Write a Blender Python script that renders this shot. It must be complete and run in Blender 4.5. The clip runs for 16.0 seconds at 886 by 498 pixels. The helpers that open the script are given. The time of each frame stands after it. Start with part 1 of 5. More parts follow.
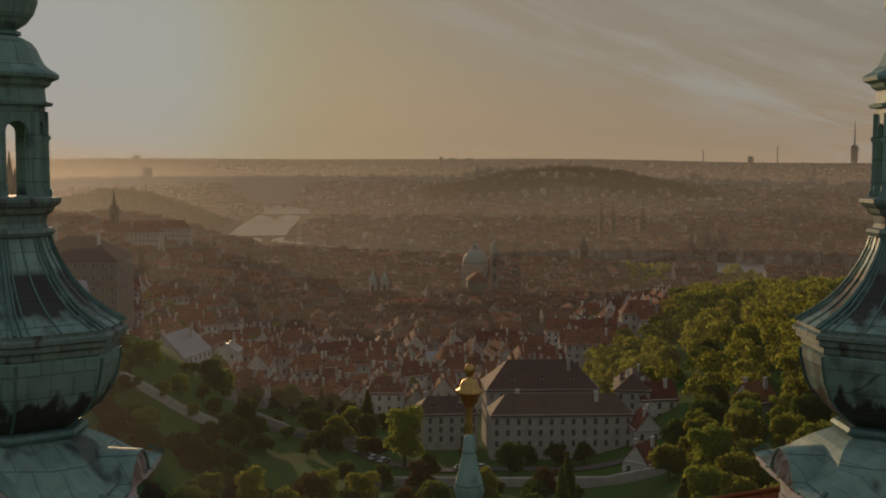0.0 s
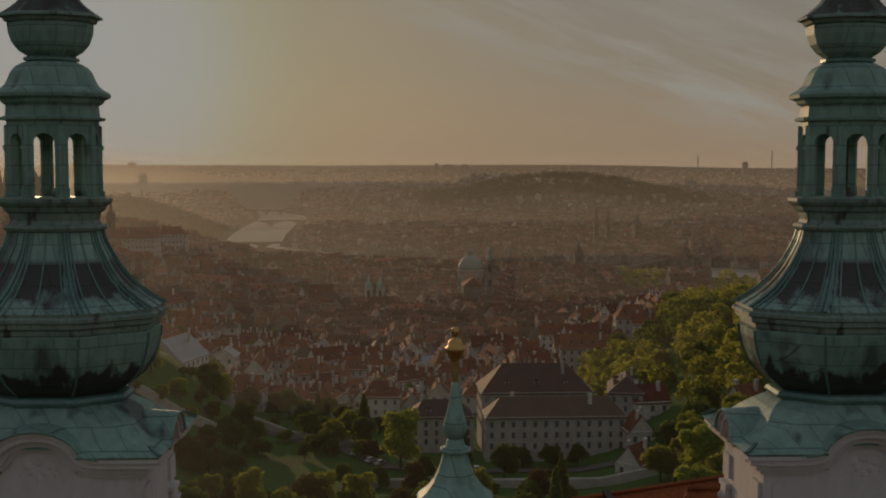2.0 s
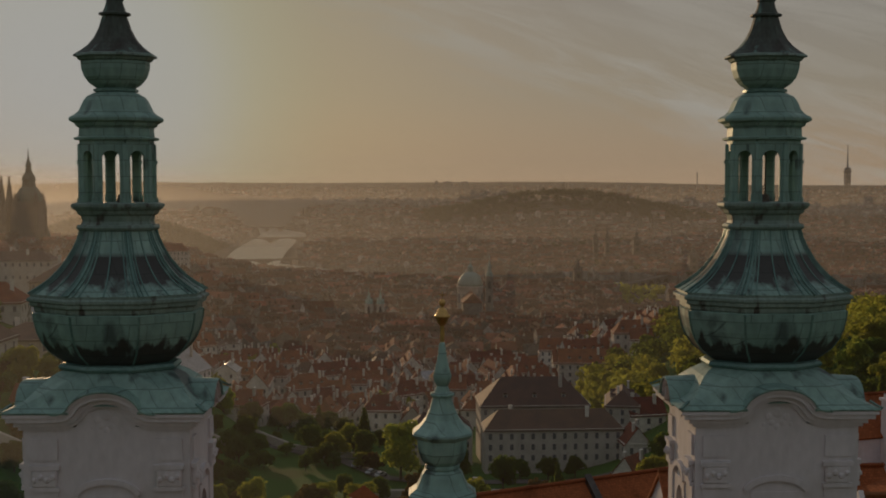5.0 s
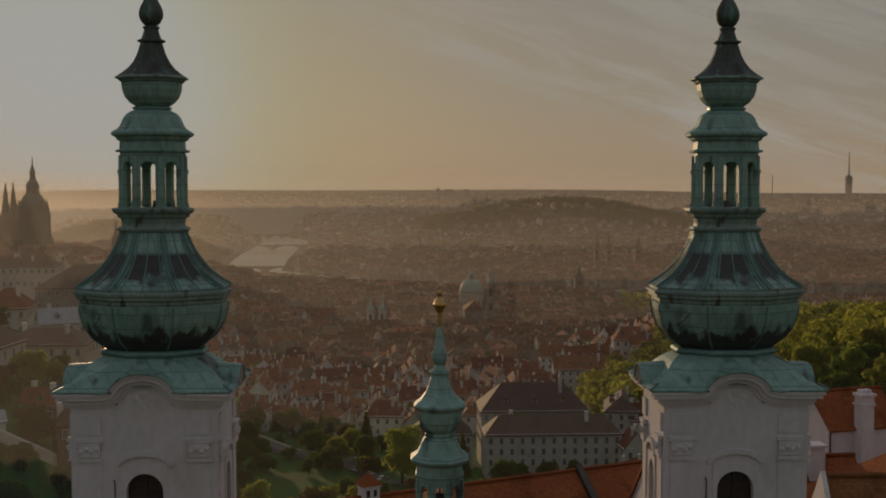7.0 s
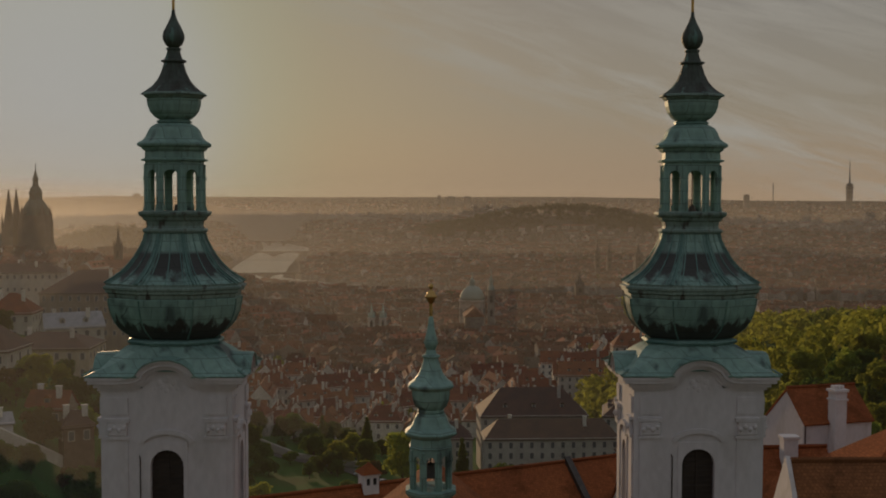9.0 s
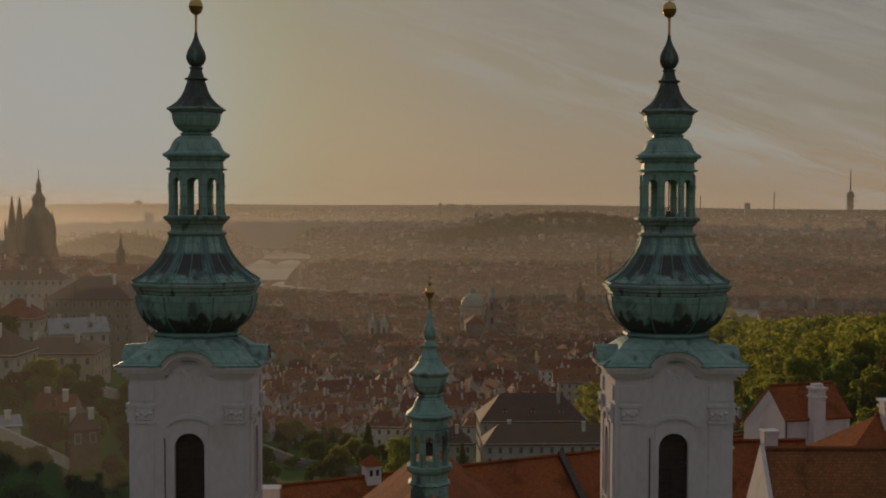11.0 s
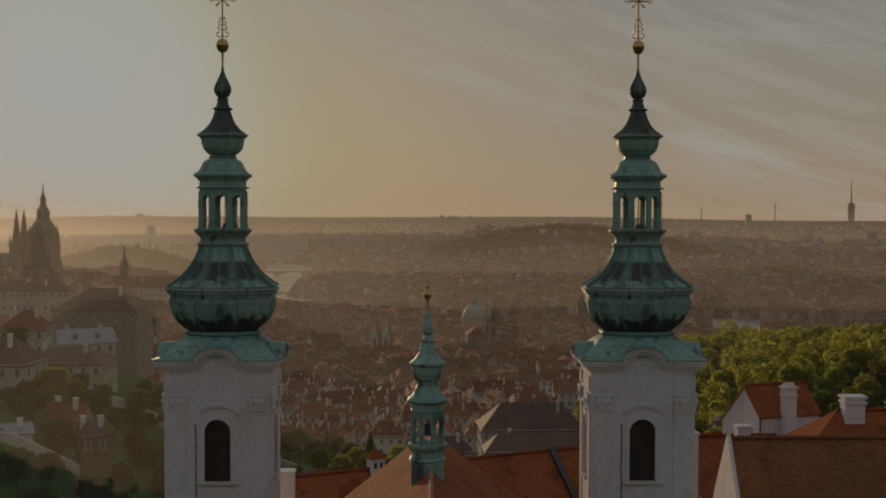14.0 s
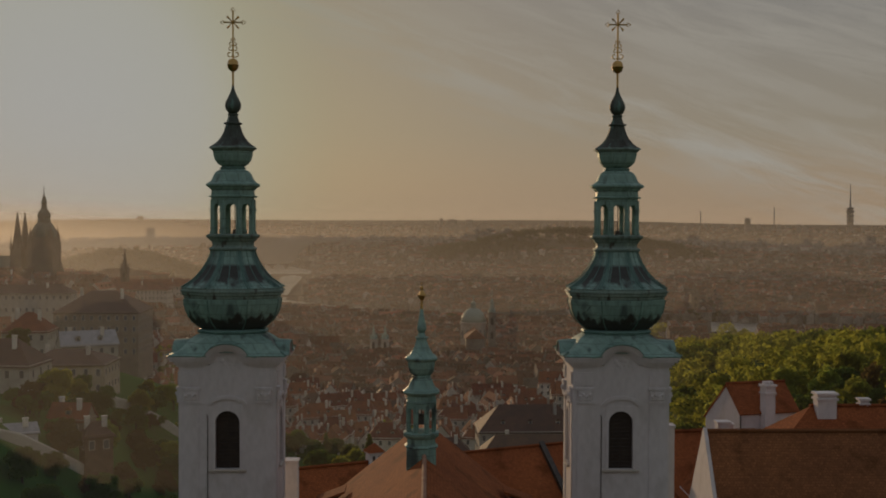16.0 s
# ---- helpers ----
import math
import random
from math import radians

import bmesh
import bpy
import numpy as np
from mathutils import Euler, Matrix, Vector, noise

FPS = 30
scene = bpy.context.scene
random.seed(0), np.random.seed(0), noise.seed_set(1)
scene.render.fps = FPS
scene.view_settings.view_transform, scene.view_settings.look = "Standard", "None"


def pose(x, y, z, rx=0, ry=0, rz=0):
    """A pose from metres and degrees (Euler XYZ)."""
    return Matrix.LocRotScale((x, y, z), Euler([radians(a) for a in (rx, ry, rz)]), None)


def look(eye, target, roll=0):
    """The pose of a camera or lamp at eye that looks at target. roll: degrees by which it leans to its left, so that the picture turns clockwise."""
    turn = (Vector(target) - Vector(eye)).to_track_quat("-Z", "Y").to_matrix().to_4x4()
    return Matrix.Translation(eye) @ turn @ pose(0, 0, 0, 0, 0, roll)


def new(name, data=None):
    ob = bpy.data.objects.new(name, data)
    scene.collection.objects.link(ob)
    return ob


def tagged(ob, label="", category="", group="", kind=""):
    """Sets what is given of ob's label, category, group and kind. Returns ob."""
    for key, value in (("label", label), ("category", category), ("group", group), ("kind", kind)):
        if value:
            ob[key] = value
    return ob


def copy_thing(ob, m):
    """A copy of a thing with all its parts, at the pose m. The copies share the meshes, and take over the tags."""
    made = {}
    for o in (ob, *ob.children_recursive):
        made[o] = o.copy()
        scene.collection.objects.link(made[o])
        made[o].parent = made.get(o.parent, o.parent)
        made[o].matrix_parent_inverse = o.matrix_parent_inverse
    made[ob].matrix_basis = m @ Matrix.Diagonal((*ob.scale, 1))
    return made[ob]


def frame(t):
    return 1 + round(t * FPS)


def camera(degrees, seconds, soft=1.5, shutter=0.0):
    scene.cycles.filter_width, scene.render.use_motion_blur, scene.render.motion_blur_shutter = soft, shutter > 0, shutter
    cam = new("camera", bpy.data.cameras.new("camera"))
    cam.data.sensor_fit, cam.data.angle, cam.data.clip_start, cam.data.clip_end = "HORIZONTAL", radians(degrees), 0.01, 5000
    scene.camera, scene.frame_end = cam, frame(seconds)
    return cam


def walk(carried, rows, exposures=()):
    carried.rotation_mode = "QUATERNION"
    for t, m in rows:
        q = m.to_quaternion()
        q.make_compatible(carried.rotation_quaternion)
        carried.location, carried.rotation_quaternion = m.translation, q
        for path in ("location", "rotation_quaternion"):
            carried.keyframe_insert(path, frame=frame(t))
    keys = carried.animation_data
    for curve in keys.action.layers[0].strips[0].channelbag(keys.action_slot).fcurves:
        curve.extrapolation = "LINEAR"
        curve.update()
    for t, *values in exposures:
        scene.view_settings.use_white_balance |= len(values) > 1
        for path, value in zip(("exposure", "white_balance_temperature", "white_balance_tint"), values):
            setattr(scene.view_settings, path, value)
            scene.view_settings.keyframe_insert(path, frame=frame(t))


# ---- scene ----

# ---------------- camera ----------------
cam = camera(43.9, 16.0, soft=1.9)
PATH = [
    (0, (-0.773, -23.262, 38.38), (-0.743, -21.269, 38.219), 0.1),
    (0.5, (-0.784, -24.31, 38.365), (-0.752, -22.317, 38.208), 0.1),
    (1, (-0.784, -25.394, 38.368), (-0.749, -23.4, 38.211), -0.0),
    (1.5, (-0.8, -26.413, 38.358), (-0.764, -24.419, 38.205), -0.1),
    (2, (-0.756, -27.568, 38.372), (-0.718, -25.574, 38.222), -0.0),
    (2.5, (-0.7, -28.571, 38.378), (-0.66, -26.576, 38.232), -0.1),
    (3, (-0.65, -29.56, 38.394), (-0.609, -27.565, 38.254), -0.0),
    (3.5, (-0.589, -30.622, 38.335), (-0.548, -28.627, 38.201), 0.0),
    (4, (-0.622, -31.647, 38.262), (-0.582, -29.652, 38.133), 0.0),
    (6.5, (-0.621, -36.958, 38.156), (-0.585, -34.961, 38.049), -0.1),
    (7, (-0.583, -38.044, 38.166), (-0.548, -36.047, 38.061), -0.0),
    (7.5, (-0.521, -39.055, 38.177), (-0.486, -37.058, 38.075), -0.0),
    (8, (-0.444, -40.124, 38.187), (-0.41, -38.127, 38.089), -0.0),
    (8.5, (-0.345, -41.092, 38.161), (-0.312, -39.095, 38.066), -0.0),
    (9, (-0.338, -42.191, 38.102), (-0.305, -40.194, 38.01), 0.1),
    (11.5, (-0.277, -47.223, 38.013), (-0.246, -45.225, 37.939), 0.2),
    (12, (-0.281, -48.291, 37.991), (-0.25, -46.293, 37.921), 0.2),
    (12.5, (-0.251, -49.311, 38.015), (-0.222, -47.312, 37.949), 0.2),
    (13, (-0.197, -50.401, 38.035), (-0.169, -48.403, 37.972), 0.2),
    (13.5, (-0.181, -51.391, 38.061), (-0.153, -49.392, 38.001), 0.1),
    (14, (-0.144, -52.468, 38.115), (-0.116, -50.469, 38.059), 0.1),
    (14.5, (-0.071, -53.492, 38.198), (-0.042, -51.493, 38.144), 0.2),
    (15, (0.009, -54.549, 38.273), (0.037, -52.55, 38.223), 0.2),
    (15.5, (0.072, -55.576, 38.3), (0.101, -53.577, 38.25), 0.1),
    (16, (0.094, -56.653, 38.293), (0.123, -54.654, 38.243), 0.2),
]
walk(cam, [(t, look(eye, target, roll)) for t, eye, target, roll in PATH], [(0, -1.04), (0.6, -1.08), (1.0, -1.22), (1.6, -1.23), (3.1, -1.23), (3.6, -1.1), (7, -1.05), (16, -1.05)])

# ---------------- sky, sun ----------------
SUN_AZ, SUN_EL = -18.6, 4.9          # degrees: from +y towards the left, and up
sun_dir = Vector((math.sin(radians(SUN_AZ)) * math.cos(radians(SUN_EL)),
                  math.cos(radians(SUN_AZ)) * math.cos(radians(SUN_EL)), math.sin(radians(SUN_EL))))
sun_data = bpy.data.lights.new("sun", "SUN")
sun_data.energy, sun_data.angle, sun_data.color = 3.4, radians(0.6), (1.0, 0.66, 0.36)
sun = new("sun", sun_data)
sun.matrix_world = look((0, 0, 200), Vector((0, 0, 200)) - sun_dir)


def ramp(nt, stops):
    n = nt.nodes.new("ShaderNodeValToRGB")
    els = n.color_ramp.elements
    while len(els) < len(stops):
        els.new(0.5)
    for e, (p, c) in zip(els, stops):
        e.position = p
        e.color = (*c, 1) if len(c) == 3 else c
    return n


def math_node(nt, op, a, b=None, c=None):
    n = nt.nodes.new("ShaderNodeMath")
    n.operation = op
    for k, v in enumerate((a, b, c)):
        if v is None:
            continue
        if isinstance(v, (int, float)):
            n.inputs[k].default_value = v
        else:
            nt.links.new(v, n.inputs[k])
    return n.outputs[0]


def mix_col(nt, fac, a, b, mode="MIX"):
    n = nt.nodes.new("ShaderNodeMix")
    n.data_type, n.blend_type = "RGBA", mode
    for k, v in ((0, fac), (6, a), (7, b)):
        if isinstance(v, (int, float)):
            n.inputs[k].default_value = v
        elif isinstance(v, tuple):
            n.inputs[k].default_value = (*v, 1)
        else:
            nt.links.new(v, n.inputs[k])
    return n.outputs[2]


SKY_GAIN = 2.3
world = bpy.data.worlds.new("world")
scene.world = world
world.use_nodes = True
wt = world.node_tree
bg = wt.nodes["Background"]
sky = wt.nodes.new("ShaderNodeTexSky")
sky.sky_type, sky.sun_disc = "NISHITA", False
sky.sun_elevation, sky.sun_rotation = radians(SUN_EL), radians(SUN_AZ)
sky.dust_density = 3.0
co = wt.nodes.new("ShaderNodeTexCoord").outputs["Generated"]
sep = wt.nodes.new("ShaderNodeSeparateXYZ")
wt.links.new(co, sep.inputs[0])
el = ramp(wt, [(0.0, (.272, .198, .135)), (0.03, (.25, .193, .138)), (0.08, (.208, .184, .148)), (0.2, (.175, .17, .163)),
               (0.45, (.19, .20, .225)), (1.0, (.19, .205, .24))])
wt.links.new(sep.outputs[2], el.inputs[0])
dot = wt.nodes.new("ShaderNodeVectorMath")
dot.operation = "DOT_PRODUCT"
wt.links.new(co, dot.inputs[0])
dot.inputs[1].default_value = sun_dir
ang = math_node(wt, "MULTIPLY", math_node(wt, "ARCCOSINE", math_node(wt, "MINIMUM", dot.outputs["Value"], 0.99999)), 1 / radians(50))
glow = ramp(wt, [(0.0, (.315, .315, .302)), (0.14, (.312, .313, .285)), (0.2, (.275, .278, .195)), (0.28, (.25, .225, .145)), (0.45, (.245, .2, .14)), (1.0, (.15, .14, .12))])
wt.links.new(ang, glow.inputs[0])
gfac = ramp(wt, [(0.0, (1, 1, 1)), (0.13, (.99, .99, .99)), (0.2, (.8, .8, .8)), (0.3, (.45, .45, .45)), (0.45, (.25, .25, .25)), (0.7, (.08, .08, .08)), (1.0, (0, 0, 0))])
gfac.color_ramp.interpolation = glow.color_ramp.interpolation = "B_SPLINE"
wt.links.new(ang, gfac.inputs[0])
# high thin cloud in long streaks that sink to the right
az = math_node(wt, "ARCTAN2", sep.outputs[0], sep.outputs[1])
across = math_node(wt, "ADD", math_node(wt, "MULTIPLY_ADD", az, 0.33, -0.15), sep.outputs[2])
comb = wt.nodes.new("ShaderNodeCombineXYZ")
wt.links.new(math_node(wt, "MULTIPLY", az, 6.0), comb.inputs[0])
wt.links.new(math_node(wt, "MULTIPLY", across, 42.0), comb.inputs[1])
cn = wt.nodes.new("ShaderNodeTexNoise")
wt.links.new(comb.outputs[0], cn.inputs["Vector"])
cn.inputs["Scale"].default_value, cn.inputs["Detail"].default_value, cn.inputs["Roughness"].default_value = 1.0, 11, 0.66
cn.inputs["Distortion"].default_value = 0.6
cr = ramp(wt, [(0.43, (0, 0, 0)), (0.62, (1, 1, 1))])
wt.links.new(cn.outputs["Fac"], cr.inputs[0])
cm = ramp(wt, [(0.40, (0, 0, 0)), (0.5, (1, 1, 1)), (0.55, (.7, .7, .7)), (0.62, (.4, .4, .4)), (0.7, (.6, .6, .6)), (1.0, (.3, .3, .3))])
wt.links.new(math_node(wt, "MULTIPLY_ADD", across, 2.0, 0.5), cm.inputs[0])
cfac = math_node(wt, "MULTIPLY", math_node(wt, "MULTIPLY", cr.outputs[0], cm.outputs[0]), 1.0)
base = mix_col(wt, 0.006, el.outputs[0], sky.outputs[0])
base = mix_col(wt, cfac, base, (.29, .274, .24))
final = mix_col(wt, gfac.outputs[0], base, glow.outputs[0])
wt.links.new(final, bg.inputs[0])
bg.inputs[1].default_value = SKY_GAIN


# ---------------- materials ----------------
def material(name, a, b, scale=1.0, rough=0.8, metal=0.0, bump=0.3, fine=8.0, c=None, vary=0.0, stretch=(1, 1, 1), spec=0.5, grain=0.6):
    """Two tones by large noise, a fine grain over them, relief, and a third tone in worn patches."""
    m = bpy.data.materials.new(name)
    m.use_nodes = True
    nt = m.node_tree
    bsdf = nt.nodes["Principled BSDF"]
    tc = nt.nodes.new("ShaderNodeTexCoord").outputs["Object"]
    mpn = nt.nodes.new("ShaderNodeMapping")
    mpn.inputs["Scale"].default_value = stretch
    nt.links.new(tc, mpn.inputs[0])
    n1 = nt.nodes.new("ShaderNodeTexNoise"); n2 = nt.nodes.new("ShaderNodeTexNoise")
    for n, s, d in ((n1, scale, 6), (n2, scale * fine, 4)):
        nt.links.new(mpn.outputs[0], n.inputs["Vector"])
        n.inputs["Scale"].default_value, n.inputs["Detail"].default_value = s, d
    r1 = ramp(nt, [(0.35, (0, 0, 0)), (0.65, (1, 1, 1))])
    nt.links.new(n1.outputs["Fac"], r1.inputs[0])
    col = mix_col(nt, r1.outputs[0], a, b)
    if c:
        n3 = nt.nodes.new("ShaderNodeTexNoise")
        nt.links.new(mpn.outputs[0], n3.inputs["Vector"])
        n3.inputs["Scale"].default_value, n3.inputs["Detail"].default_value = scale * 2.3, 8
        r3 = ramp(nt, [(0.56, (0, 0, 0)), (0.66, (1, 1, 1))])
        nt.links.new(n3.outputs["Fac"], r3.inputs[0])
        col = mix_col(nt, r3.outputs[0], col, c)
    r2 = ramp(nt, [(0.3, (.72, .72, .72)), (0.7, (1.2, 1.2, 1.2))])
    nt.links.new(n2.outputs["Fac"], r2.inputs[0])
    col = mix_col(nt, grain, col, r2.outputs[0], "MULTIPLY")
    if vary:
        oi = nt.nodes.new("ShaderNodeObjectInfo")
        hs = nt.nodes.new("ShaderNodeHueSaturation")
        nt.links.new(math_node(nt, "MULTIPLY_ADD", oi.outputs["Random"], vary * 2, 1 - vary), hs.inputs["Value"])
        nt.links.new(math_node(nt, "MULTIPLY_ADD", oi.outputs["Random"], 0.03, 0.485), hs.inputs["Hue"])
        nt.links.new(col, hs.inputs["Color"])
        col = hs.outputs[0]
    nt.links.new(col, bsdf.inputs["Base Color"])
    bsdf.inputs["Roughness"].default_value, bsdf.inputs["Metallic"].default_value = rough, metal
    bsdf.inputs["Specular IOR Level"].default_value = spec
    if bump:
        bp = nt.nodes.new("ShaderNodeBump")
        bp.inputs["Strength"].default_value, bp.inputs["Distance"].default_value = bump, 0.05 / max(scale, .05) * 0.3
        nt.links.new(n2.outputs["Fac"], bp.inputs["Height"])
        nt.links.new(bp.outputs[0], bsdf.inputs["Normal"])
    return m


def leaf_material(name, a, b, through_col):
    m = bpy.data.materials.new(name)
    m.use_nodes = True
    nt = m.node_tree
    bsdf = nt.nodes["Principled BSDF"]
    geo = nt.nodes.new("ShaderNodeNewGeometry")
    oi = nt.nodes.new("ShaderNodeObjectInfo")
    col = mix_col(nt, geo.outputs["Random Per Island"], a, b)
    hs = nt.nodes.new("ShaderNodeHueSaturation")
    nt.links.new(math_node(nt, "MULTIPLY_ADD", oi.outputs["Random"], 0.09, 0.45), hs.inputs["Hue"])
    nt.links.new(math_node(nt, "MULTIPLY_ADD", oi.outputs["Random"], 0.8, 0.6), hs.inputs["Value"])
    nt.links.new(col, hs.inputs["Color"])
    nt.links.new(hs.outputs[0], bsdf.inputs["Base Color"])
    bsdf.inputs["Roughness"].default_value = 0.7
    bsdf.inputs["Specular IOR Level"].default_value = 0.2
    tr = nt.nodes.new("ShaderNodeBsdfTranslucent")
    nt.links.new(mix_col(nt, 0.5, hs.outputs[0], through_col), tr.inputs[0])
    mx = nt.nodes.new("ShaderNodeMixShader")
    mx.inputs[0].default_value = 0.7
    nt.links.new(bsdf.outputs[0], mx.inputs[1]); nt.links.new(tr.outputs[0], mx.inputs[2])
    nt.links.new(mx.outputs[0], nt.nodes["Material Output"].inputs[0])
    return m


COPPER = material("verdigris_copper", (.18, .295, .255), (.25, .385, .33), 0.5, 0.6, 0.06, 0.25, 9, c=(.07, .10, .09), stretch=(1, 1, .5))
COPPER_DARK = material("brown_copper", (.05, .045, .038), (.09, .12, .10), 0.9, 0.65, 0.08, 0.25, 8, c=(.14, .24, .21), stretch=(1.6, 1.6, .3), spec=0.3)


def sheet_joints(m):
    """Standing joints between copper sheets: thin dark lines with a slight relief."""
    nt = m.node_tree
    sp = nt.nodes.new("ShaderNodeSeparateXYZ")
    nt.links.new(nt.nodes.new("ShaderNodeTexCoord").outputs["Object"], sp.inputs[0])
    cb = nt.nodes.new("ShaderNodeCombineXYZ")
    nt.links.new(math_node(nt, "ADD", sp.outputs[0], sp.outputs[1]), cb.inputs[0])
    nt.links.new(sp.outputs[2], cb.inputs[1])
    br = nt.nodes.new("ShaderNodeTexBrick")
    nt.links.new(cb.outputs[0], br.inputs["Vector"])
    br.inputs["Scale"].default_value = 1.0
    br.inputs["Brick Width"].default_value, br.inputs["Row Height"].default_value = 0.62, 0.48
    br.inputs["Mortar Size"].default_value, br.inputs["Mortar Smooth"].default_value = 0.012, 0.3
    br.inputs["Color1"].default_value, br.inputs["Color2"].default_value = (1.08, 1.08, 1.08, 1), (.9, .92, .92, 1)
    br.inputs["Mortar"].default_value = (.35, .36, .36, 1)
    bsdf = nt.nodes["Principled BSDF"]
    old = bsdf.inputs["Base Color"].links[0].from_socket
    nt.links.new(mix_col(nt, 0.8, old, br.outputs["Color"], "MULTIPLY"), bsdf.inputs["Base Color"])


sheet_joints(COPPER)
COPPER_RIM = material("streaked_rim_copper", (.15, .22, .19), (.21, .29, .25), 0.9, 0.6, 0.06, 0.25, 8, c=(.06, .055, .045), stretch=(1.6, 1.6, .5))
COPPER_SEAM = material("copper_seam", (.09, .18, .16), (.15, .26, .225), 1.2, 0.5, 0.3, 0.1, 6)
GOLD = material("gilded_copper", (.62, .40, .14), (.46, .29, .10), 3.0, 0.42, 0.9, 0.1, 6)
IRON = material("dark_iron", (.10, .085, .07), (.06, .05, .045), 4.0, 0.5, 0.6, 0.1, 6)
PLASTER = material("grey_white_plaster", (.62, .595, .60), (.57, .545, .545), 0.35, 0.9, 0, 0.3, 14, c=(.53, .505, .495), stretch=(1, 1, .5), grain=0.25)
PLASTER_WARM = material("cream_plaster", (.46, .425, .36), (.38, .35, .29), 0.4, 0.9, 0, 0.3, 12)
STONE = material("pale_sandstone", (.50, .46, .41), (.40, .36, .32), 0.8, 0.9, 0, 0.4, 9)
WOOD_DARK = material("dark_louvre_wood", (.05, .035, .025), (.03, .022, .018), 2.0, 0.7, 0, 0.3, 8, stretch=(1, 1, 4))
DARK = material("dark_interior", (.02, .018, .016), (.03, .026, .022), 1.0, 0.9, 0, 0, 4)
# glass base grey is lifted to imitate sky reflected in the panes
GLASS = material("window_glass", (.10, .105, .11), (.14, .145, .15), 0.5, 0.15, 0, 0.05, 4, spec=0.9)
LEAD = material("grey_sheet_metal", (.30, .30, .30), (.22, .22, .22), 0.8, 0.4, 0.6, 0.1, 6)
HOUSE_WALL = material("house_plaster", (.60, .56, .49), (.47, .43, .36), 0.15, 0.9, 0, 0.2, 8, vary=0.3)
HOUSE_ROOF = material("house_roof_tiles", (.20, .064, .034), (.125, .046, .03), 0.3, 0.85, 0, 0.3, 14, vary=0.35, spec=0.2)
FAR_WALL = material("far_plaster", (.15, .135, .115), (.30, .27, .235), 0.05, 0.9, 0, 0, 8)
FAR_ROOF = material("far_roof", (.17, .062, .038), (.075, .05, .04), 0.03, 0.9, 0, 0, 8, spec=0.1)
for far in (FAR_WALL, FAR_ROOF):
    ft = far.node_tree
    fb = ft.nodes["Principled BSDF"]
    isl = ramp(ft, [(0.0, (.42, .40, .40)), (0.45, (.85, .84, .82)), (0.8, (1.15, 1.12, 1.1)), (1.0, (2.0, 1.95, 1.9))])
    ft.links.new(ft.nodes.new("ShaderNodeNewGeometry").outputs["Random Per Island"], isl.inputs[0])
    ft.links.new(mix_col(ft, 1.0, fb.inputs["Base Color"].links[0].from_socket, isl.outputs[0], "MULTIPLY"), fb.inputs["Base Color"])
ROAD = material("asphalt_path", (.09, .085, .08), (.06, .056, .052), 0.2, 0.9, 0, 0.2, 8)
BARK = material("bark", (.09, .065, .045), (.06, .045, .03), 2.0, 0.9, 0, 0.5, 6, stretch=(1, 1, .3))
LEAF_SPRING = leaf_material("spring_leaves", (.17, .20, .035), (.115, .155, .03), (.66, .68, .10))
LEAF_DARK = leaf_material("dark_leaves", (.06, .105, .025), (.045, .08, .022), (.26, .33, .05))
LEAF_RED = leaf_material("copper_beech_leaves", (.09, .07, .028), (.07, .055, .025), (.22, .15, .04))
LEAF_FAR = leaf_material("far_woodland_leaves", (.034, .044, .022), (.028, .036, .02), (.10, .095, .04))
GRASS = material("meadow_grass", (.032, .085, .016), (.045, .10, .02), 0.02, 0.95, 0, 0.4, 60, c=(.05, .075, .02), spec=0.1)

# beyond the gardens the meadow gives way to the bare ground of streets and yards
gt = GRASS.node_tree
gb = gt.nodes["Principled BSDF"]
gs = gt.nodes.new("ShaderNodeSeparateXYZ")
gt.links.new(gt.nodes.new("ShaderNodeTexCoord").outputs["Object"], gs.inputs[0])
gc = gt.nodes.new("ShaderNodeClamp")
gt.links.new(math_node(gt, "MULTIPLY_ADD", gs.outputs[1], 1 / 120, -420 / 120), gc.inputs[0])
gt.links.new(mix_col(gt, gc.outputs[0], gb.inputs["Base Color"].links[0].from_socket, (.062, .052, .042)), gb.inputs["Base Color"])


def tile_material(name, a, b):
    """Fired tiles: courses along the slope with worn, uneven colour."""
    m = material(name, a, b, 0.25, 0.9, 0, 0, 30, c=tuple(v * 0.6 for v in a), spec=0.12)
    nt = m.node_tree
    tc = nt.nodes.new("ShaderNodeUVMap").outputs[0]
    br = nt.nodes.new("ShaderNodeTexBrick")
    nt.links.new(tc, br.inputs["Vector"])
    br.inputs["Scale"].default_value = 1.0
    br.inputs["Brick Width"].default_value, br.inputs["Row Height"].default_value = 0.2, 0.17
    br.inputs["Mortar Size"].default_value, br.inputs["Mortar Smooth"].default_value = 0.02, 0.4
    br.inputs["Color1"].default_value, br.inputs["Color2"].default_value = (1.2, 1.2, 1.2, 1), (.8, .8, .8, 1)
    br.inputs["Mortar"].default_value = (.68, .68, .68, 1)
    bsdf = nt.nodes["Principled BSDF"]
    old = bsdf.inputs["Base Color"].links[0].from_socket
    nt.links.new(mix_col(nt, 0.8, old, br.outputs["Color"], "MULTIPLY"), bsdf.inputs["Base Color"])
    bp = nt.nodes.new("ShaderNodeBump")
    bp.inputs["Strength"].default_value, bp.inputs["Distance"].default_value = 0.6, 0.03
    nt.links.new(br.outputs["Fac"], bp.inputs["Height"])
    bp.invert = True
    nt.links.new(bp.outputs[0], bsdf.inputs["Normal"])
    return m


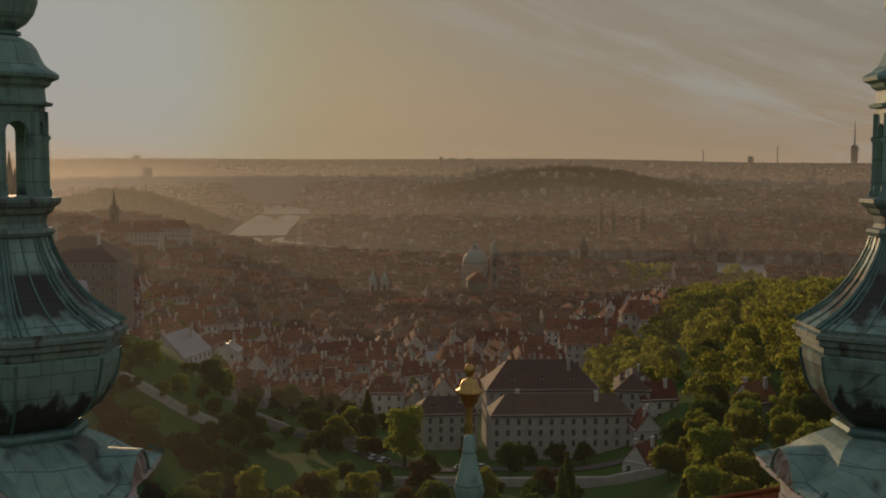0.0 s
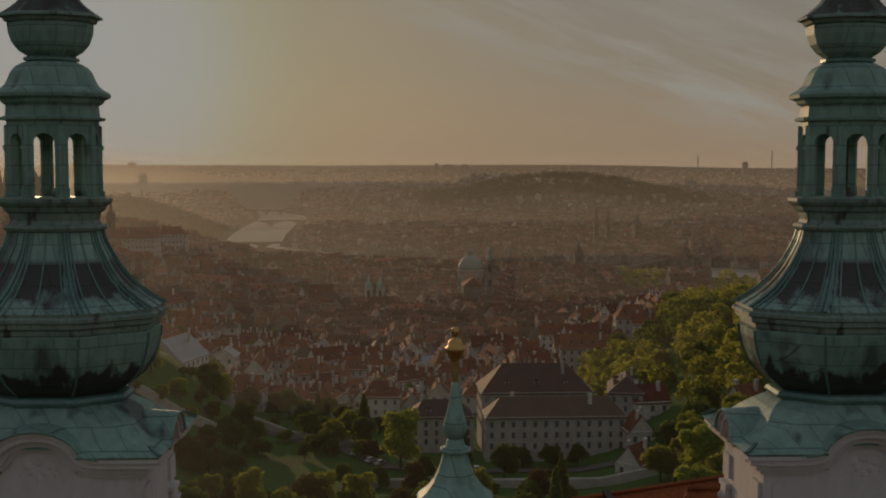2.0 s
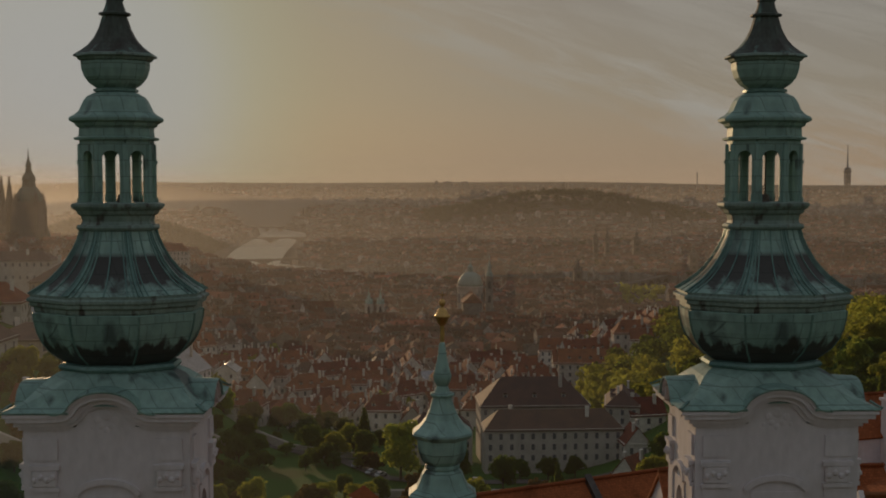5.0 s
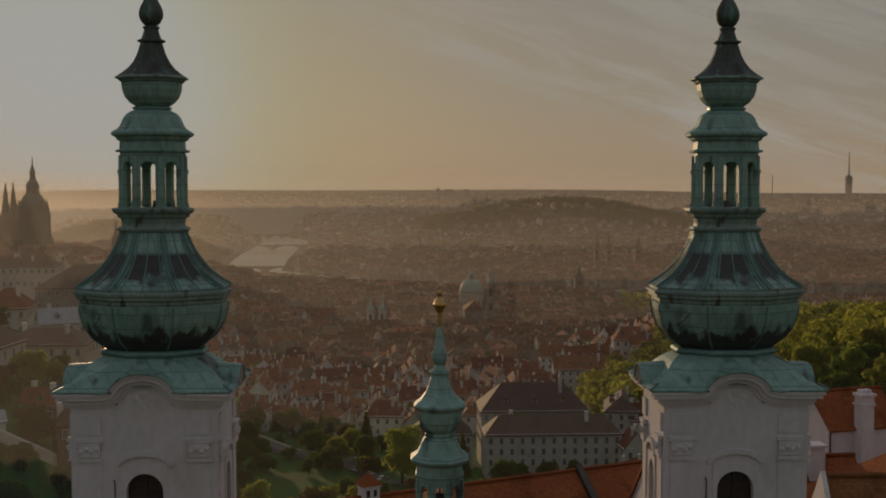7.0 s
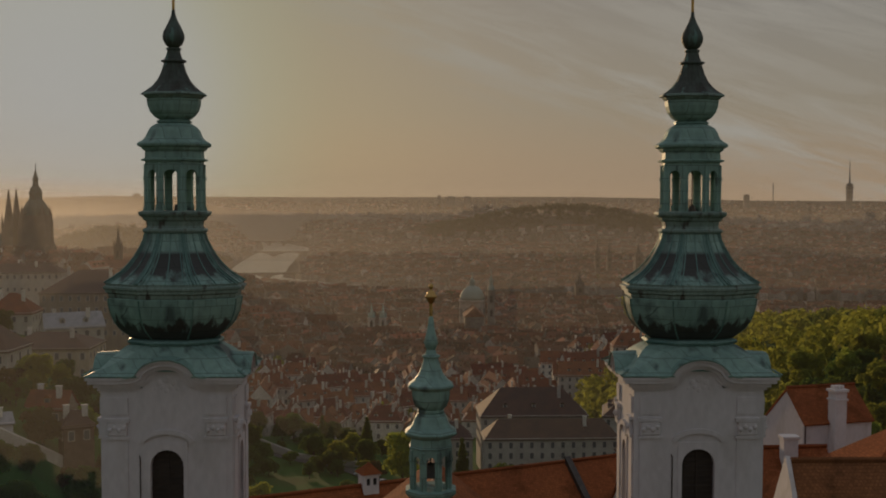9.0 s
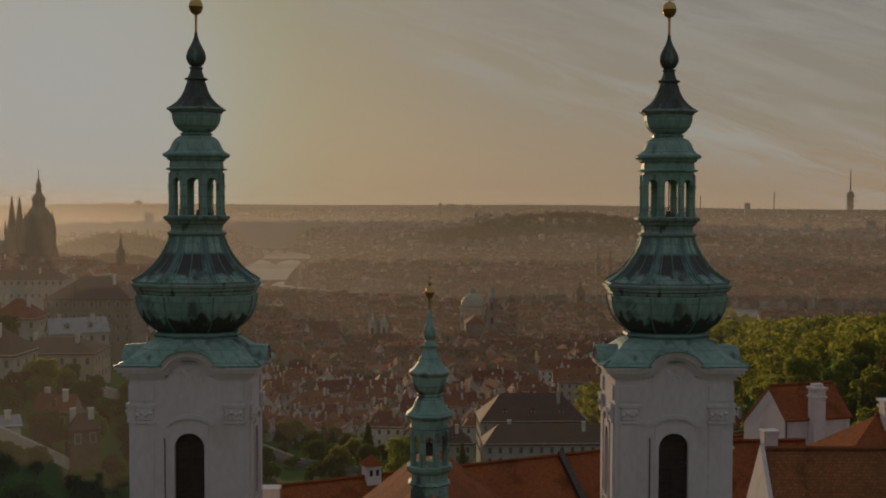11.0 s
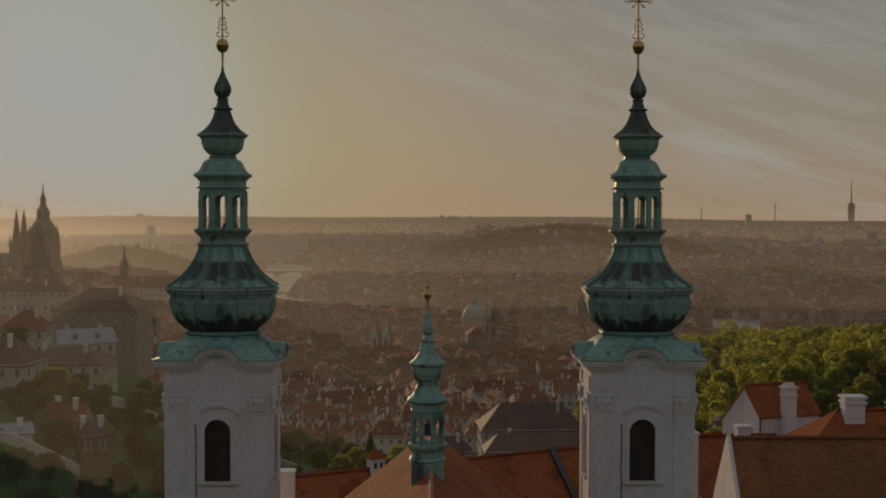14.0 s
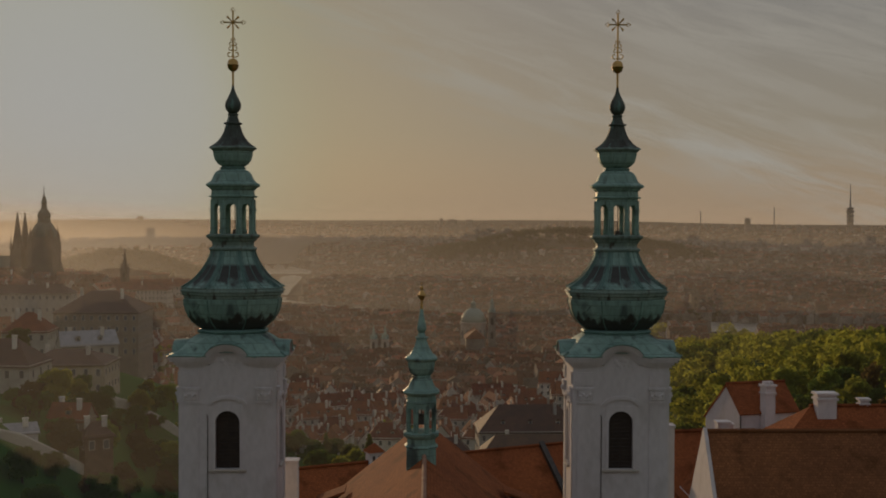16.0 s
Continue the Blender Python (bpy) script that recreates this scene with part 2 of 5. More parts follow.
TILES = tile_material("orange_roof_tiles", (.33, .108, .04), (.25, .08, .032))
TILES_OLD = tile_material("brown_roof_tiles", (.27, .115, .05), (.21, .09, .042))


# ---------------- mesh helpers ----------------
def mesh_of(name, bm, mats):
    me = bpy.data.meshes.new(name)
    bm.to_mesh(me)
    bm.free()
    for m in (mats if isinstance(mats, (list, tuple)) else [mats]):
        me.materials.append(m)
    return me


def part(name, bm, mats, parent=None, label="", smooth=False):
    me = mesh_of(name, bm, mats)
    if smooth:
        me.polygons.foreach_set("use_smooth", [True] * len(me.polygons))
    ob = new(name, me)
    if parent is not None:
        ob.parent = parent
    if label:
        ob["label"] = label
    return ob


def thing(name, label, category, at=(0, 0, 0), rz=0, group="", kind=""):
    e = new(name)
    e.matrix_basis = pose(*at, 0, 0, rz)
    e.empty_display_size = 0.2
    return tagged(e, label, category, group, kind)


def box(bm, x0, x1, y0, y1, z0, z1, mi=0, bevel=0.0):
    v = [bm.verts.new(p) for p in ((x0, y0, z0), (x1, y0, z0), (x1, y1, z0), (x0, y1, z0), (x0, y0, z1), (x1, y0, z1), (x1, y1, z1), (x0, y1, z1))]
    fs = [bm.faces.new([v[i] for i in q]) for q in ((0, 3, 2, 1), (4, 5, 6, 7), (0, 1, 5, 4), (1, 2, 6, 5), (2, 3, 7, 6), (3, 0, 4, 7))]
    for f in fs:
        f.material_index = mi
    if bevel:
        es = list({e for f in fs for e in f.edges})
        bmesh.ops.bevel(bm, geom=es, offset=bevel, segments=1, affect="EDGES")
    return fs


def prism(bm, pts, y0, y1, mi=0):
    """An outline in x and z, pushed from y0 to y1."""
    a = [bm.verts.new((x, y0, z)) for x, z in pts]
    b = [bm.verts.new((x, y1, z)) for x, z in pts]
    n = len(pts)
    fs = [bm.faces.new(a), bm.faces.new(b[::-1])] + [bm.faces.new((a[i], b[i], b[(i + 1) % n], a[(i + 1) % n])) for i in range(n)]
    for f in fs:
        f.material_index = mi
    bmesh.ops.recalc_face_normals(bm, faces=fs)
    return fs


def lathe(bm, prof, n=8, mi=0, cx=0, cy=0, square=0.0):
    """Stacked rings from (half width, z); n = 8 gives flats to the front. prof items may carry a third value: 1 square, 0 octagon."""
    rings = []
    for item in prof:
        r, z = item[:2]
        sq = item[2] if len(item) > 2 else 0
        ring = []
        for k in range(n):
            a = math.pi * 2 * (k + 0.5) / n
            x, y = math.cos(a), math.sin(a)
            o = r * 1.03 if n == 8 else r
            px, py = x * o, y * o
            if sq:
                # octagon corners slide out to the corners of a square
                qx, qy = math.copysign(r, x), math.copysign(r, y)
                px, py = px + (qx - px) * sq, py + (qy - py) * sq
            ring.append(bm.verts.new((cx + px, cy + py, z)))
        rings.append(ring)
    for lo, hi in zip(rings, rings[1:]):
        for k in range(n):
            f = bm.faces.new((lo[k], lo[(k + 1) % n], hi[(k + 1) % n], hi[k]))
            f.material_index = mi
    for ring, flip in ((rings[0], True), (rings[-1], False)):
        f = bm.faces.new(ring[::-1] if flip else ring)
        f.material_index = mi
    return rings


def curve(p0, p1, bend, steps=7):
    """From (r, z) to (r, z) with a hollow (bend > 0) or a swell (bend < 0)."""
    (r0, z0), (r1, z1) = p0, p1
    out = []
    for i in range(steps + 1):
        u = i / steps
        out.append((r0 + (r1 - r0) * u ** (1 + bend) if bend >= 0 else r0 + (r1 - r0) * (1 - (1 - u) ** (1 - bend)), z0 + (z1 - z0) * u))
    return out


def strip(bm, pts, w, hgt, side, mi=0):
    """A raised rib along points, w wide along the unit vector side, standing hgt off."""
    rows = []
    for p, nrm in pts:
        p, nrm = Vector(p), Vector(nrm)
        s = Vector(side)
        rows.append([bm.verts.new(p - s * w / 2), bm.verts.new(p - s * w / 2 + nrm * hgt), bm.verts.new(p + s * w / 2 + nrm * hgt), bm.verts.new(p + s * w / 2)])
    for a, b in zip(rows, rows[1:]):
        for i in range(3):
            bm.faces.new((a[i], a[i + 1], b[i + 1], b[i])).material_index = mi
    bm.faces.new(rows[0]); bm.faces.new(rows[-1][::-1])


def tube(bm, pts, r, n=6, mi=0, r1=None):
    """A round bar along points, tapering from r to r1."""
    r1 = r if r1 is None else r1
    rings = []
    for i, p in enumerate(pts):
        p = Vector(p)
        d = (Vector(pts[min(i + 1, len(pts) - 1)]) - Vector(pts[max(i - 1, 0)])).normalized()
        a = d.orthogonal().normalized()
        b = d.cross(a)
        rr = r + (r1 - r) * i / max(1, len(pts) - 1)
        rings.append([bm.verts.new(p + (a * math.cos(2 * math.pi * k / n) + b * math.sin(2 * math.pi * k / n)) * rr) for k in range(n)])
    for lo, hi in zip(rings, rings[1:]):
        for k in range(n):
            bm.faces.new((lo[k], lo[(k + 1) % n], hi[(k + 1) % n], hi[k])).material_index = mi
    bm.faces.new(rings[0][::-1]); bm.faces.new(rings[-1])


def slope_uv(me):
    """Lays tile courses along each slope, in metres."""
    uv = me.uv_layers.new(name="UVMap")
    for p in me.polygons:
        nrm = p.normal
        across = Vector((0, 0, 1)).cross(nrm)
        across = across.normalized() if across.length > 1e-3 else Vector((1, 0, 0))
        upw = nrm.cross(across)
        for li in p.loop_indices:
            c = me.vertices[me.loops[li].vertex_index].co
            uv.data[li].uv = (c.dot(across), c.dot(upw))


# ---------------- the lie of the land ----------------
def smooth(u):
    u = min(1.0, max(0.0, u))
    return u * u * (3 - 2 * u)


LAND_Y = [-400, 20, 60, 120, 250, 430, 700, 1000, 1300, 1600, 3300, 3750, 4100, 4500, 5200]
LAND_Z = [0, 0, -12, -24, -45.5, -63, -85, -100, -110, -115, -113, -90, -38, 28, 58]
RIVER = [(1700, 1100), (1000, 1400), (700, 1490), (430, 1580), (240, 1655), (20, 1760), (-180, 1910), (-335, 2100), (-375, 2500), (-395, 2800), (-415, 3100), (-410, 3320), (-515, 3720), (-575, 4000)]
RIVER_HALF = [85, 85, 85, 80, 55, 40, 45, 58, 62, 64, 60, 82, 42, 34]
WATER_Z = -117.5


def river_distance(x, y):
    best = 1e9
    for (ax, ay), (bx, by) in zip(RIVER, RIVER[1:]):
        dx, dy = bx - ax, by - ay
        u = min(1, max(0, ((x - ax) * dx + (y - ay) * dy) / (dx * dx + dy * dy)))
        best = min(best, math.hypot(x - ax - u * dx, y - ay - u * dy))
    return best


def land(x, y):
    z = float(np.interp(y, LAND_Y, LAND_Z))
    z += 42 * smooth((x - 36) / 115) * smooth((y - 40) / 160) * (1 - smooth((y - 380) / 650))
    z += 74 * smooth((-x - 30) / 300) * smooth((y - 60) / 200) * (1 - smooth((y - 1100) / 500))
    z += 26 * smooth((-x - 50) / 42) * smooth((y - 95) / 70) * (1 - smooth((y - 330) / 60))
    z += 80 * math.exp(-((x + 640) / 170) ** 2 - ((y - 2250) / 330) ** 2)
    z += 100 * math.exp(-((x - 470) / 420) ** 2 - ((y - 3650) / 170) ** 2)
    z += 14 * noise.noise(Vector((x / 900, 3.1, 0))) * smooth((y - 3600) / 800)
    z += 1.2 * noise.noise(Vector((x / 40, y / 40, 0))) * smooth((y - 60) / 60)
    if 1000 < y < 4100:
        k = smooth((150 - river_distance(x, y)) / 80)
        z = z * (1 - k) + min(z, -124) * k
    return z


def ground_mesh():
    bm = bmesh.new()
    angs = [a for a in np.arange(-32, 32.01, 0.8)] + [a for a in np.arange(36, 325, 6.0)]
    rads = [0] + list(np.geomspace(25, 4960, 105))
    centre = bm.verts.new((0, -60, 0))
    prev = None
    for r in rads[1:]:
        ring = []
        for a in angs:
            x, y = r * math.sin(radians(a)), -60 + r * math.cos(radians(a))
            ring.append(bm.verts.new((x, y, land(x, y) if y > 0 else 0)))
        n = len(ring)
        for k in range(n):
            q = (k + 1) % n
            if prev is None:
                bm.faces.new((centre, ring[q], ring[k]))
            else:
                bm.faces.new((prev[k], prev[q], ring[q], ring[k]))
        prev = ring
    bmesh.ops.recalc_face_normals(bm, faces=bm.faces)
    return bm


ground = part("ground", ground_mesh(), GRASS, smooth=True)
tagged(ground, "green garden slopes falling to the city plain", "ground", kind="structure")

# the river
WATER = bpy.data.materials.new("river_water")
WATER.use_nodes = True
wn = WATER.node_tree
wb = wn.nodes["Principled BSDF"]
wb.inputs["Base Color"].default_value = (.05, .055, .05, 1)
wb.inputs["Roughness"].default_value = 0.3
wb.inputs["IOR"].default_value = 1.6
wx = wn.nodes.new("ShaderNodeTexNoise")
wx.inputs["Scale"].default_value = 0.25
wn.links.new(wn.nodes.new("ShaderNodeTexCoord").outputs["Object"], wx.inputs["Vector"])
wp = wn.nodes.new("ShaderNodeBump")
wp.inputs["Strength"].default_value, wp.inputs["Distance"].default_value = 0.06, 0.3
wn.links.new(wx.outputs["Fac"], wp.inputs["Height"])
wn.links.new(wp.outputs[0], wb.inputs["Normal"])
bm = bmesh.new()
last = None
for i, (x, y) in enumerate(RIVER):
    ax, ay = RIVER[max(0, i - 1)]
    bx, by = RIVER[min(len(RIVER) - 1, i + 1)]
    d = Vector((bx - ax, by - ay)).normalized()
    wdt = RIVER_HALF[i]
    pair = [bm.verts.new((x - d.y * wdt, y + d.x * wdt, WATER_Z)), bm.verts.new((x + d.y * wdt, y - d.x * wdt, WATER_Z))]
    if last:
        bm.faces.new((last[0], last[1], pair[1], pair[0]))
    last = pair
bmesh.ops.recalc_face_normals(bm, faces=bm.faces)
tagged(part("water", bm, WATER), "still river shining under the low sun", "river", kind="structure")

# ---------------- church towers ----------------
def stained_copper(name, z_lo, z_hi, facets):
    """Verdigris with a brown weathered zone between two heights, ragged along its streaks."""
    m = material(name, (.18, .295, .255), (.25, .385, .33), 0.5, 0.55, 0.06, 0.25, 9, c=(.08, .12, .11), stretch=(1, 1, .5))
    nt = m.node_tree
    tc = nt.nodes.new("ShaderNodeTexCoord").outputs["Object"]
    sp = nt.nodes.new("ShaderNodeSeparateXYZ")
    nt.links.new(tc, sp.inputs[0])
    mpn = nt.nodes.new("ShaderNodeMapping")
    mpn.inputs["Scale"].default_value = (2.2, 2.2, 0.25)
    nt.links.new(tc, mpn.inputs[0])
    ns = nt.nodes.new("ShaderNodeTexNoise")
    ns.inputs["Scale"].default_value, ns.inputs["Detail"].default_value = 1.4, 7
    nt.links.new(mpn.outputs[0], ns.inputs["Vector"])
    wob = math_node(nt, "MULTIPLY_ADD", ns.outputs["Fac"], 1.6, -0.8)
    zz = math_node(nt, "ADD", sp.outputs[2], wob)
    lo = math_node(nt, "MULTIPLY", math_node(nt, "SUBTRACT", zz, z_lo), 3.0)
    hi = math_node(nt, "MULTIPLY", math_node(nt, "SUBTRACT", z_hi, zz if not facets else sp.outputs[2]), 6.0)
    for_clamp = []
    for s in (lo, hi):
        n = nt.nodes.new("ShaderNodeClamp")
        nt.links.new(s, n.inputs[0])
        for_clamp.append(n.outputs[0])
    fac = math_node(nt, "MULTIPLY", *for_clamp)
    if facets:
        th = math_node(nt, "ARCTAN2", math_node(nt, "DIVIDE", sp.outputs[1], .7), sp.outputs[0])
        cs = math_node(nt, "COSINE", math_node(nt, "MULTIPLY", th, 8.0))
        e = nt.nodes.new("ShaderNodeClamp")
        nt.links.new(math_node(nt, "MULTIPLY_ADD", math_node(nt, "ADD", cs, math_node(nt, "MULTIPLY", wob, 1.2)), 2.4, 2.7), e.inputs[0])
        fac = math_node(nt, "MULTIPLY", fac, e.outputs[0])
    bsdf = nt.nodes["Principled BSDF"]
    old = bsdf.inputs["Base Color"].links[0].from_socket
    nt.links.new(mix_col(nt, math_node(nt, "MULTIPLY", fac, 0.95), old, (.034, .028, .024)), bsdf.inputs["Base Color"])
    return m


COPPER_FLARE = stained_copper("weathered_flare_copper", 35.0, 36.15, True)
COPPER_BULB = stained_copper("weathered_bulb_copper", 20.0, 33.5, False)
for sheet in (COPPER_FLARE, COPPER_BULB):
    sheet_joints(sheet)


def arch_outline(half, z0, spring, top, rise, opening, n=12):
    """A panel with an arched opening from its foot: outline in x and z."""
    arc = [(opening * math.cos(math.pi - math.pi * i / n), spring + rise * math.sin(math.pi * i / n)) for i in range(n + 1)]
    return [(-half, z0), (-opening, z0)] + arc + [(opening, z0), (half, z0), (half, top), (-half, top)]


def turned(bm, deg):
    bmesh.ops.rotate(bm, verts=bm.verts, cent=(0, 0, 0), matrix=Matrix.Rotation(radians(deg), 3, "Z"))


def ornate_cross(parent, z0, s, mat):
    bm = bmesh.new()
    tube(bm, [(0, 0, z0), (0, 0, z0 + 2.42 * s)], 0.045 * s)
    zc = z0 + 1.82 * s
    tube(bm, [(-.5 * s, 0, zc), (.5 * s, 0, zc)], 0.04 * s)
    for a in range(45, 360, 90):
        ca, sa = math.cos(radians(a)), math.sin(radians(a))
        tube(bm, [(ca * .05 * s, 0, zc + sa * .05 * s), (ca * .3 * s, 0, zc + sa * .3 * s), (ca * .42 * s, 0, zc + sa * .42 * s)], .03 * s, 5, 0, .06 * s)
    for dx, dz in ((-.5, 0), (.5, 0), (0, .6)):
        ux, uz = (1 if dx > 0 else -1 if dx < 0 else 0), (1 if dz else 0)
        tip = (dx * s + ux * .16 * s, 0, zc + dz * s + uz * .16 * s)
        for sg in (-1, 1):
            side = (dx * s + uz * sg * .11 * s, 0, zc + dz * s + abs(ux) * sg * .11 * s)
            tube(bm, [(dx * s - ux * .08 * s, 0, zc + dz * s - uz * .08 * s), side, tip], .022 * s, 4)
    for sg in (-1, 1):
        for rr, zz in ((.17, .2), (.13, .5), (.11, .74), (.07, .95)):
            pts = [(sg * (rr * s * .95 + rr * s * math.cos(a) * (1 - .045 * i)), 0, z0 + zz * s + rr * s * math.sin(a) * (1 - .045 * i))
                   for i, a in enumerate(np.linspace(math.pi, math.pi + 5.2, 13))]
            tube(bm, pts, .03 * s, 4)
    part("cross", bm, mat, parent, "openwork gilded cross with scrolls")


def build_tower():
    t = thing("church_tower", "white plaster church tower with green copper onion spire", "church tower", group="towers of the church")
    H, TH = 2.42, 0.5
    wo, spring, sill, top = 0.61, 28.2, 25.88, 31.1
    # shaft walls with a belfry opening through each
    for k in range(4):
        hw = H if k % 2 == 0 else H - TH
        bm = bmesh.new()
        prism(bm, arch_outline(hw, sill, spring, top, .6, wo), -H, -H + TH)
        box(bm, -hw, hw, -H, -H + TH, 0, sill)
        turned(bm, 90 * k)
        part("wall", bm, PLASTER, t)
    for k in range(4):
        # corner strips with panelled capitals
        for sx in (-1, 1):
            bm = bmesh.new()
            x0, x1 = sorted((sx * 1.42, sx * 2.2))
            box(bm, x0, x1, -H - .05, -H + .02, 10, 29.2)
            box(bm, x0 - .05, x1 + .05, -H - .13, -H + .02, 29.2, 29.32)
            box(bm, x0 + .02, x1 - .02, -H - .15, -H + .02, 29.32, 29.85, bevel=.05)
            box(bm, x0 - .06, x1 + .06, -H - .17, -H + .02, 29.85, 29.98)
            box(bm, x0, x1, -H - .08, -H + .02, 30.12, 30.75)
            for j in range(4):
                xx = x0 + .12 + j * .18
                bmesh.ops.create_icosphere(bm, subdivisions=1, radius=.1, matrix=Matrix.Translation((xx, -H - .15, 29.55 + .09 * (j % 2))))
            turned(bm, 90 * k)
            part("pilaster", bm, PLASTER, t)
        # hood mould over the opening, surround and sill
        bm = bmesh.new()
        arc = [(1.0 * math.cos(a), 29.05 + .52 * math.sin(a)) for a in np.linspace(math.pi * .95, math.pi * .05, 13)]
        arc2 = [(.86 * math.cos(a), 28.98 + .42 * math.sin(a)) for a in np.linspace(math.pi * .05, math.pi * .95, 13)]
        prism(bm, arc + arc2, -H - .13, -H + .02)
        turned(bm, 90 * k)
        part("hood_mould", bm, PLASTER, t)
        bm = bmesh.new()
        prism(bm, arch_outline(.76, sill, spring, 29.06, .6, wo), -H - .05, -H + .02)
        turned(bm, 90 * k)
        part("window_surround", bm, PLASTER, t)
        bm = bmesh.new()
        box(bm, -.95, .95, -H - .16, -H + .05, sill - .14, sill, bevel=.03)
        turned(bm, 90 * k)
        part("window_sill", bm, STONE, t)
        # louvred shutter set back in the opening
        bm = bmesh.new()
        sh = [(-wo, sill), (wo, sill), (wo, spring)] + [(wo * math.cos(a), spring + .6 * math.sin(a)) for a in np.linspace(0.25, math.pi - .25, 9)] + [(-wo, spring)]
        prism(bm, sh, -H + .34, -H + .4)
        for i in range(13):
            zz = sill + .1 + i * .19
            box(bm, -wo + .07, wo - .07, -H + .28, -H + .335, zz, zz + .05)
        box(bm, -.04, .04, -H + .26, -H + .34, sill, spring + .5)
        box(bm, -wo, wo, -H + .25, -H + .34, 27.3, 27.38)
        turned(bm, 90 * k)
        part("louvre_shutter", bm, WOOD_DARK, t, "dark wooden louvred shutter")
    # cornice: one moulding that runs level from the corners and swings up over an arched pediment
    arch = [(1.02 * math.sin(a), .66 * math.cos(a)) for a in np.linspace(0, radians(74), 9)]
    (ax, az_) = arch[-1]
    arch += [((1 - u) ** 2 * ax + 2 * u * (1 - u) * (ax + .09) + u * u * 1.5, (1 - u) ** 2 * az_ + 2 * u * (1 - u) * .01) for u in (.25, .5, .75, 1)]

    def run_of(off, end):
        """The moulding's line pushed off to its outer side, from one corner to the other."""
        half = []
        for i, (x, z) in enumerate(arch):
            p, q = arch[max(0, i - 1)], arch[min(len(arch) - 1, i + 1)]
            d = Vector((q[0] - p[0], q[1] - p[1])).normalized() if i else Vector((1, 0))
            half.append((max(0, x - d.y * off), 31.44 + z + d.x * off))
        half.append((end, 31.44 + off))
        return [(-x, z) for x, z in half[::-1][:-1]] + half

    for k in range(4):
        bm = bmesh.new()
        for lo, hi, pr in ((-.42, -.31, .1), (-.31, -.16, .22), (-.16, -.02, .4), (-.02, .08, .48)):
            end = H + pr if k % 2 == 0 else H - .003
            prism(bm, run_of(hi, end) + run_of(lo, end)[::-1], -H - pr, -H + .2)
        turned(bm, 90 * k)
        part("cornice", bm, PLASTER, t, "plaster cornice sweeping up over an arched pediment")
        bm = bmesh.new()
        low = [p for p in run_of(-.3, H) if abs(p[0]) < .96]
        prism(bm, [(low[0][0], 31.1)] + low + [(low[-1][0], 31.1)], -H, -H + .3)
        # weathered crest in the tympanum
        for rx, rz, rr in ((0, 31.42, .17), (-.26, 31.3, .12), (.26, 31.3, .12), (-.16, 31.12, .1), (.16, 31.12, .1), (0, 31.0, .1), (-.4, 31.08, .07), (.4, 31.08, .07)):
            bmesh.ops.create_icosphere(bm, subdivisions=1, radius=rr, matrix=Matrix.Translation((rx, -H, rz)) @ Matrix.Diagonal((1, .3, 1, 1)))
        turned(bm, 90 * k)
        part("pediment", bm, PLASTER, t, "arched plaster pediment with worn relief")
        # copper hood running back from the arch into the skirt
        bm = bmesh.new()
        top_line = [p for p in run_of(.1, H) if abs(p[0]) < 1.56]
        rows = [[bm.verts.new((x, y, z + lift)) for x, z in top_line] for y, lift in ((-2.98, 0), (-2.9, .02), (-2.5, .04), (-2.1, .07), (-1.7, .05))]
        for a_, b_ in zip(rows, rows[1:]):
            for i in range(len(top_line) - 1):
                bm.faces.new((a_[i], b_[i], b_[i + 1], a_[i + 1]))
        bmesh.ops.recalc_face_normals(bm, faces=bm.faces)
        bmesh.ops.solidify(bm, geom=bm.faces[:], thickness=.045)
        turned(bm, 90 * k)
        part("hood", bm, COPPER, t, "copper hood over the pediment")
    # bell-shaped copper skirt, square at the eaves and eight-sided above
    bm = bmesh.new()
    lathe(bm, [(2.92, 31.53, 1), (2.96, 31.58, 1), (2.82, 31.63, 1), (2.6, 31.72, .95), (2.42, 31.86, .84), (2.28, 32.04, .68), (2.17, 32.2, .5), (2.03, 32.36, .3), (1.85, 32.5, .12), (1.62, 32.62, 0)])
    for co_, no_ in (((.99, 0, 0), (1, 0, 0)), ((-.99, 0, 0), (1, 0, 0)), ((0, .99, 0), (0, 1, 0)), ((0, -.99, 0), (0, 1, 0))):
        bmesh.ops.bisect_plane(bm, geom=bm.verts[:] + bm.edges[:] + bm.faces[:], plane_co=co_, plane_no=no_)
    cut = []
    for f in bm.faces:
        c = f.calc_center_median()
        if 31.50 < c.z < 31.71 and min(abs(c.x), abs(c.y)) < .98 and max(abs(c.x), abs(c.y)) > 1.9:
            cut.append(f)
    bmesh.ops.delete(bm, geom=cut, context="FACES")
    part("skirt_roof", bm, COPPER, t, "verdigris copper skirt roof with flared eaves")
    for k in range(4):
        a = radians(45 + 90 * k)
        prof = [(2.96, 31.6), (2.84, 31.66), (2.66, 31.78), (2.47, 31.97), (2.3, 32.2), (2.12, 32.4)]
        nrm = Vector((math.cos(a) * .4, math.sin(a) * .4, .8)).normalized()
        bm = bmesh.new()
        strip(bm, [((math.copysign(r, math.cos(a)), math.copysign(r, math.sin(a)), z), nrm) for r, z in prof[:3]], .09, .05, (-math.sin(a), math.cos(a), 0))
        part("seam", bm, COPPER_SEAM, t)
    bm = bmesh.new()
    lathe(bm, [(1.62, 32.56), (1.8, 32.6), (1.84, 32.68), (1.78, 32.76), (1.66, 32.8), (1.6, 32.8)])
    part("ring", bm, COPPER_SEAM, t)
    bm = bmesh.new()
    lathe(bm, [(1.62, 32.8), (1.85, 32.95), (2.08, 33.15), (2.28, 33.42), (2.42, 33.75), (2.5, 34.1), (2.52, 34.32), (2.44, 34.36)])
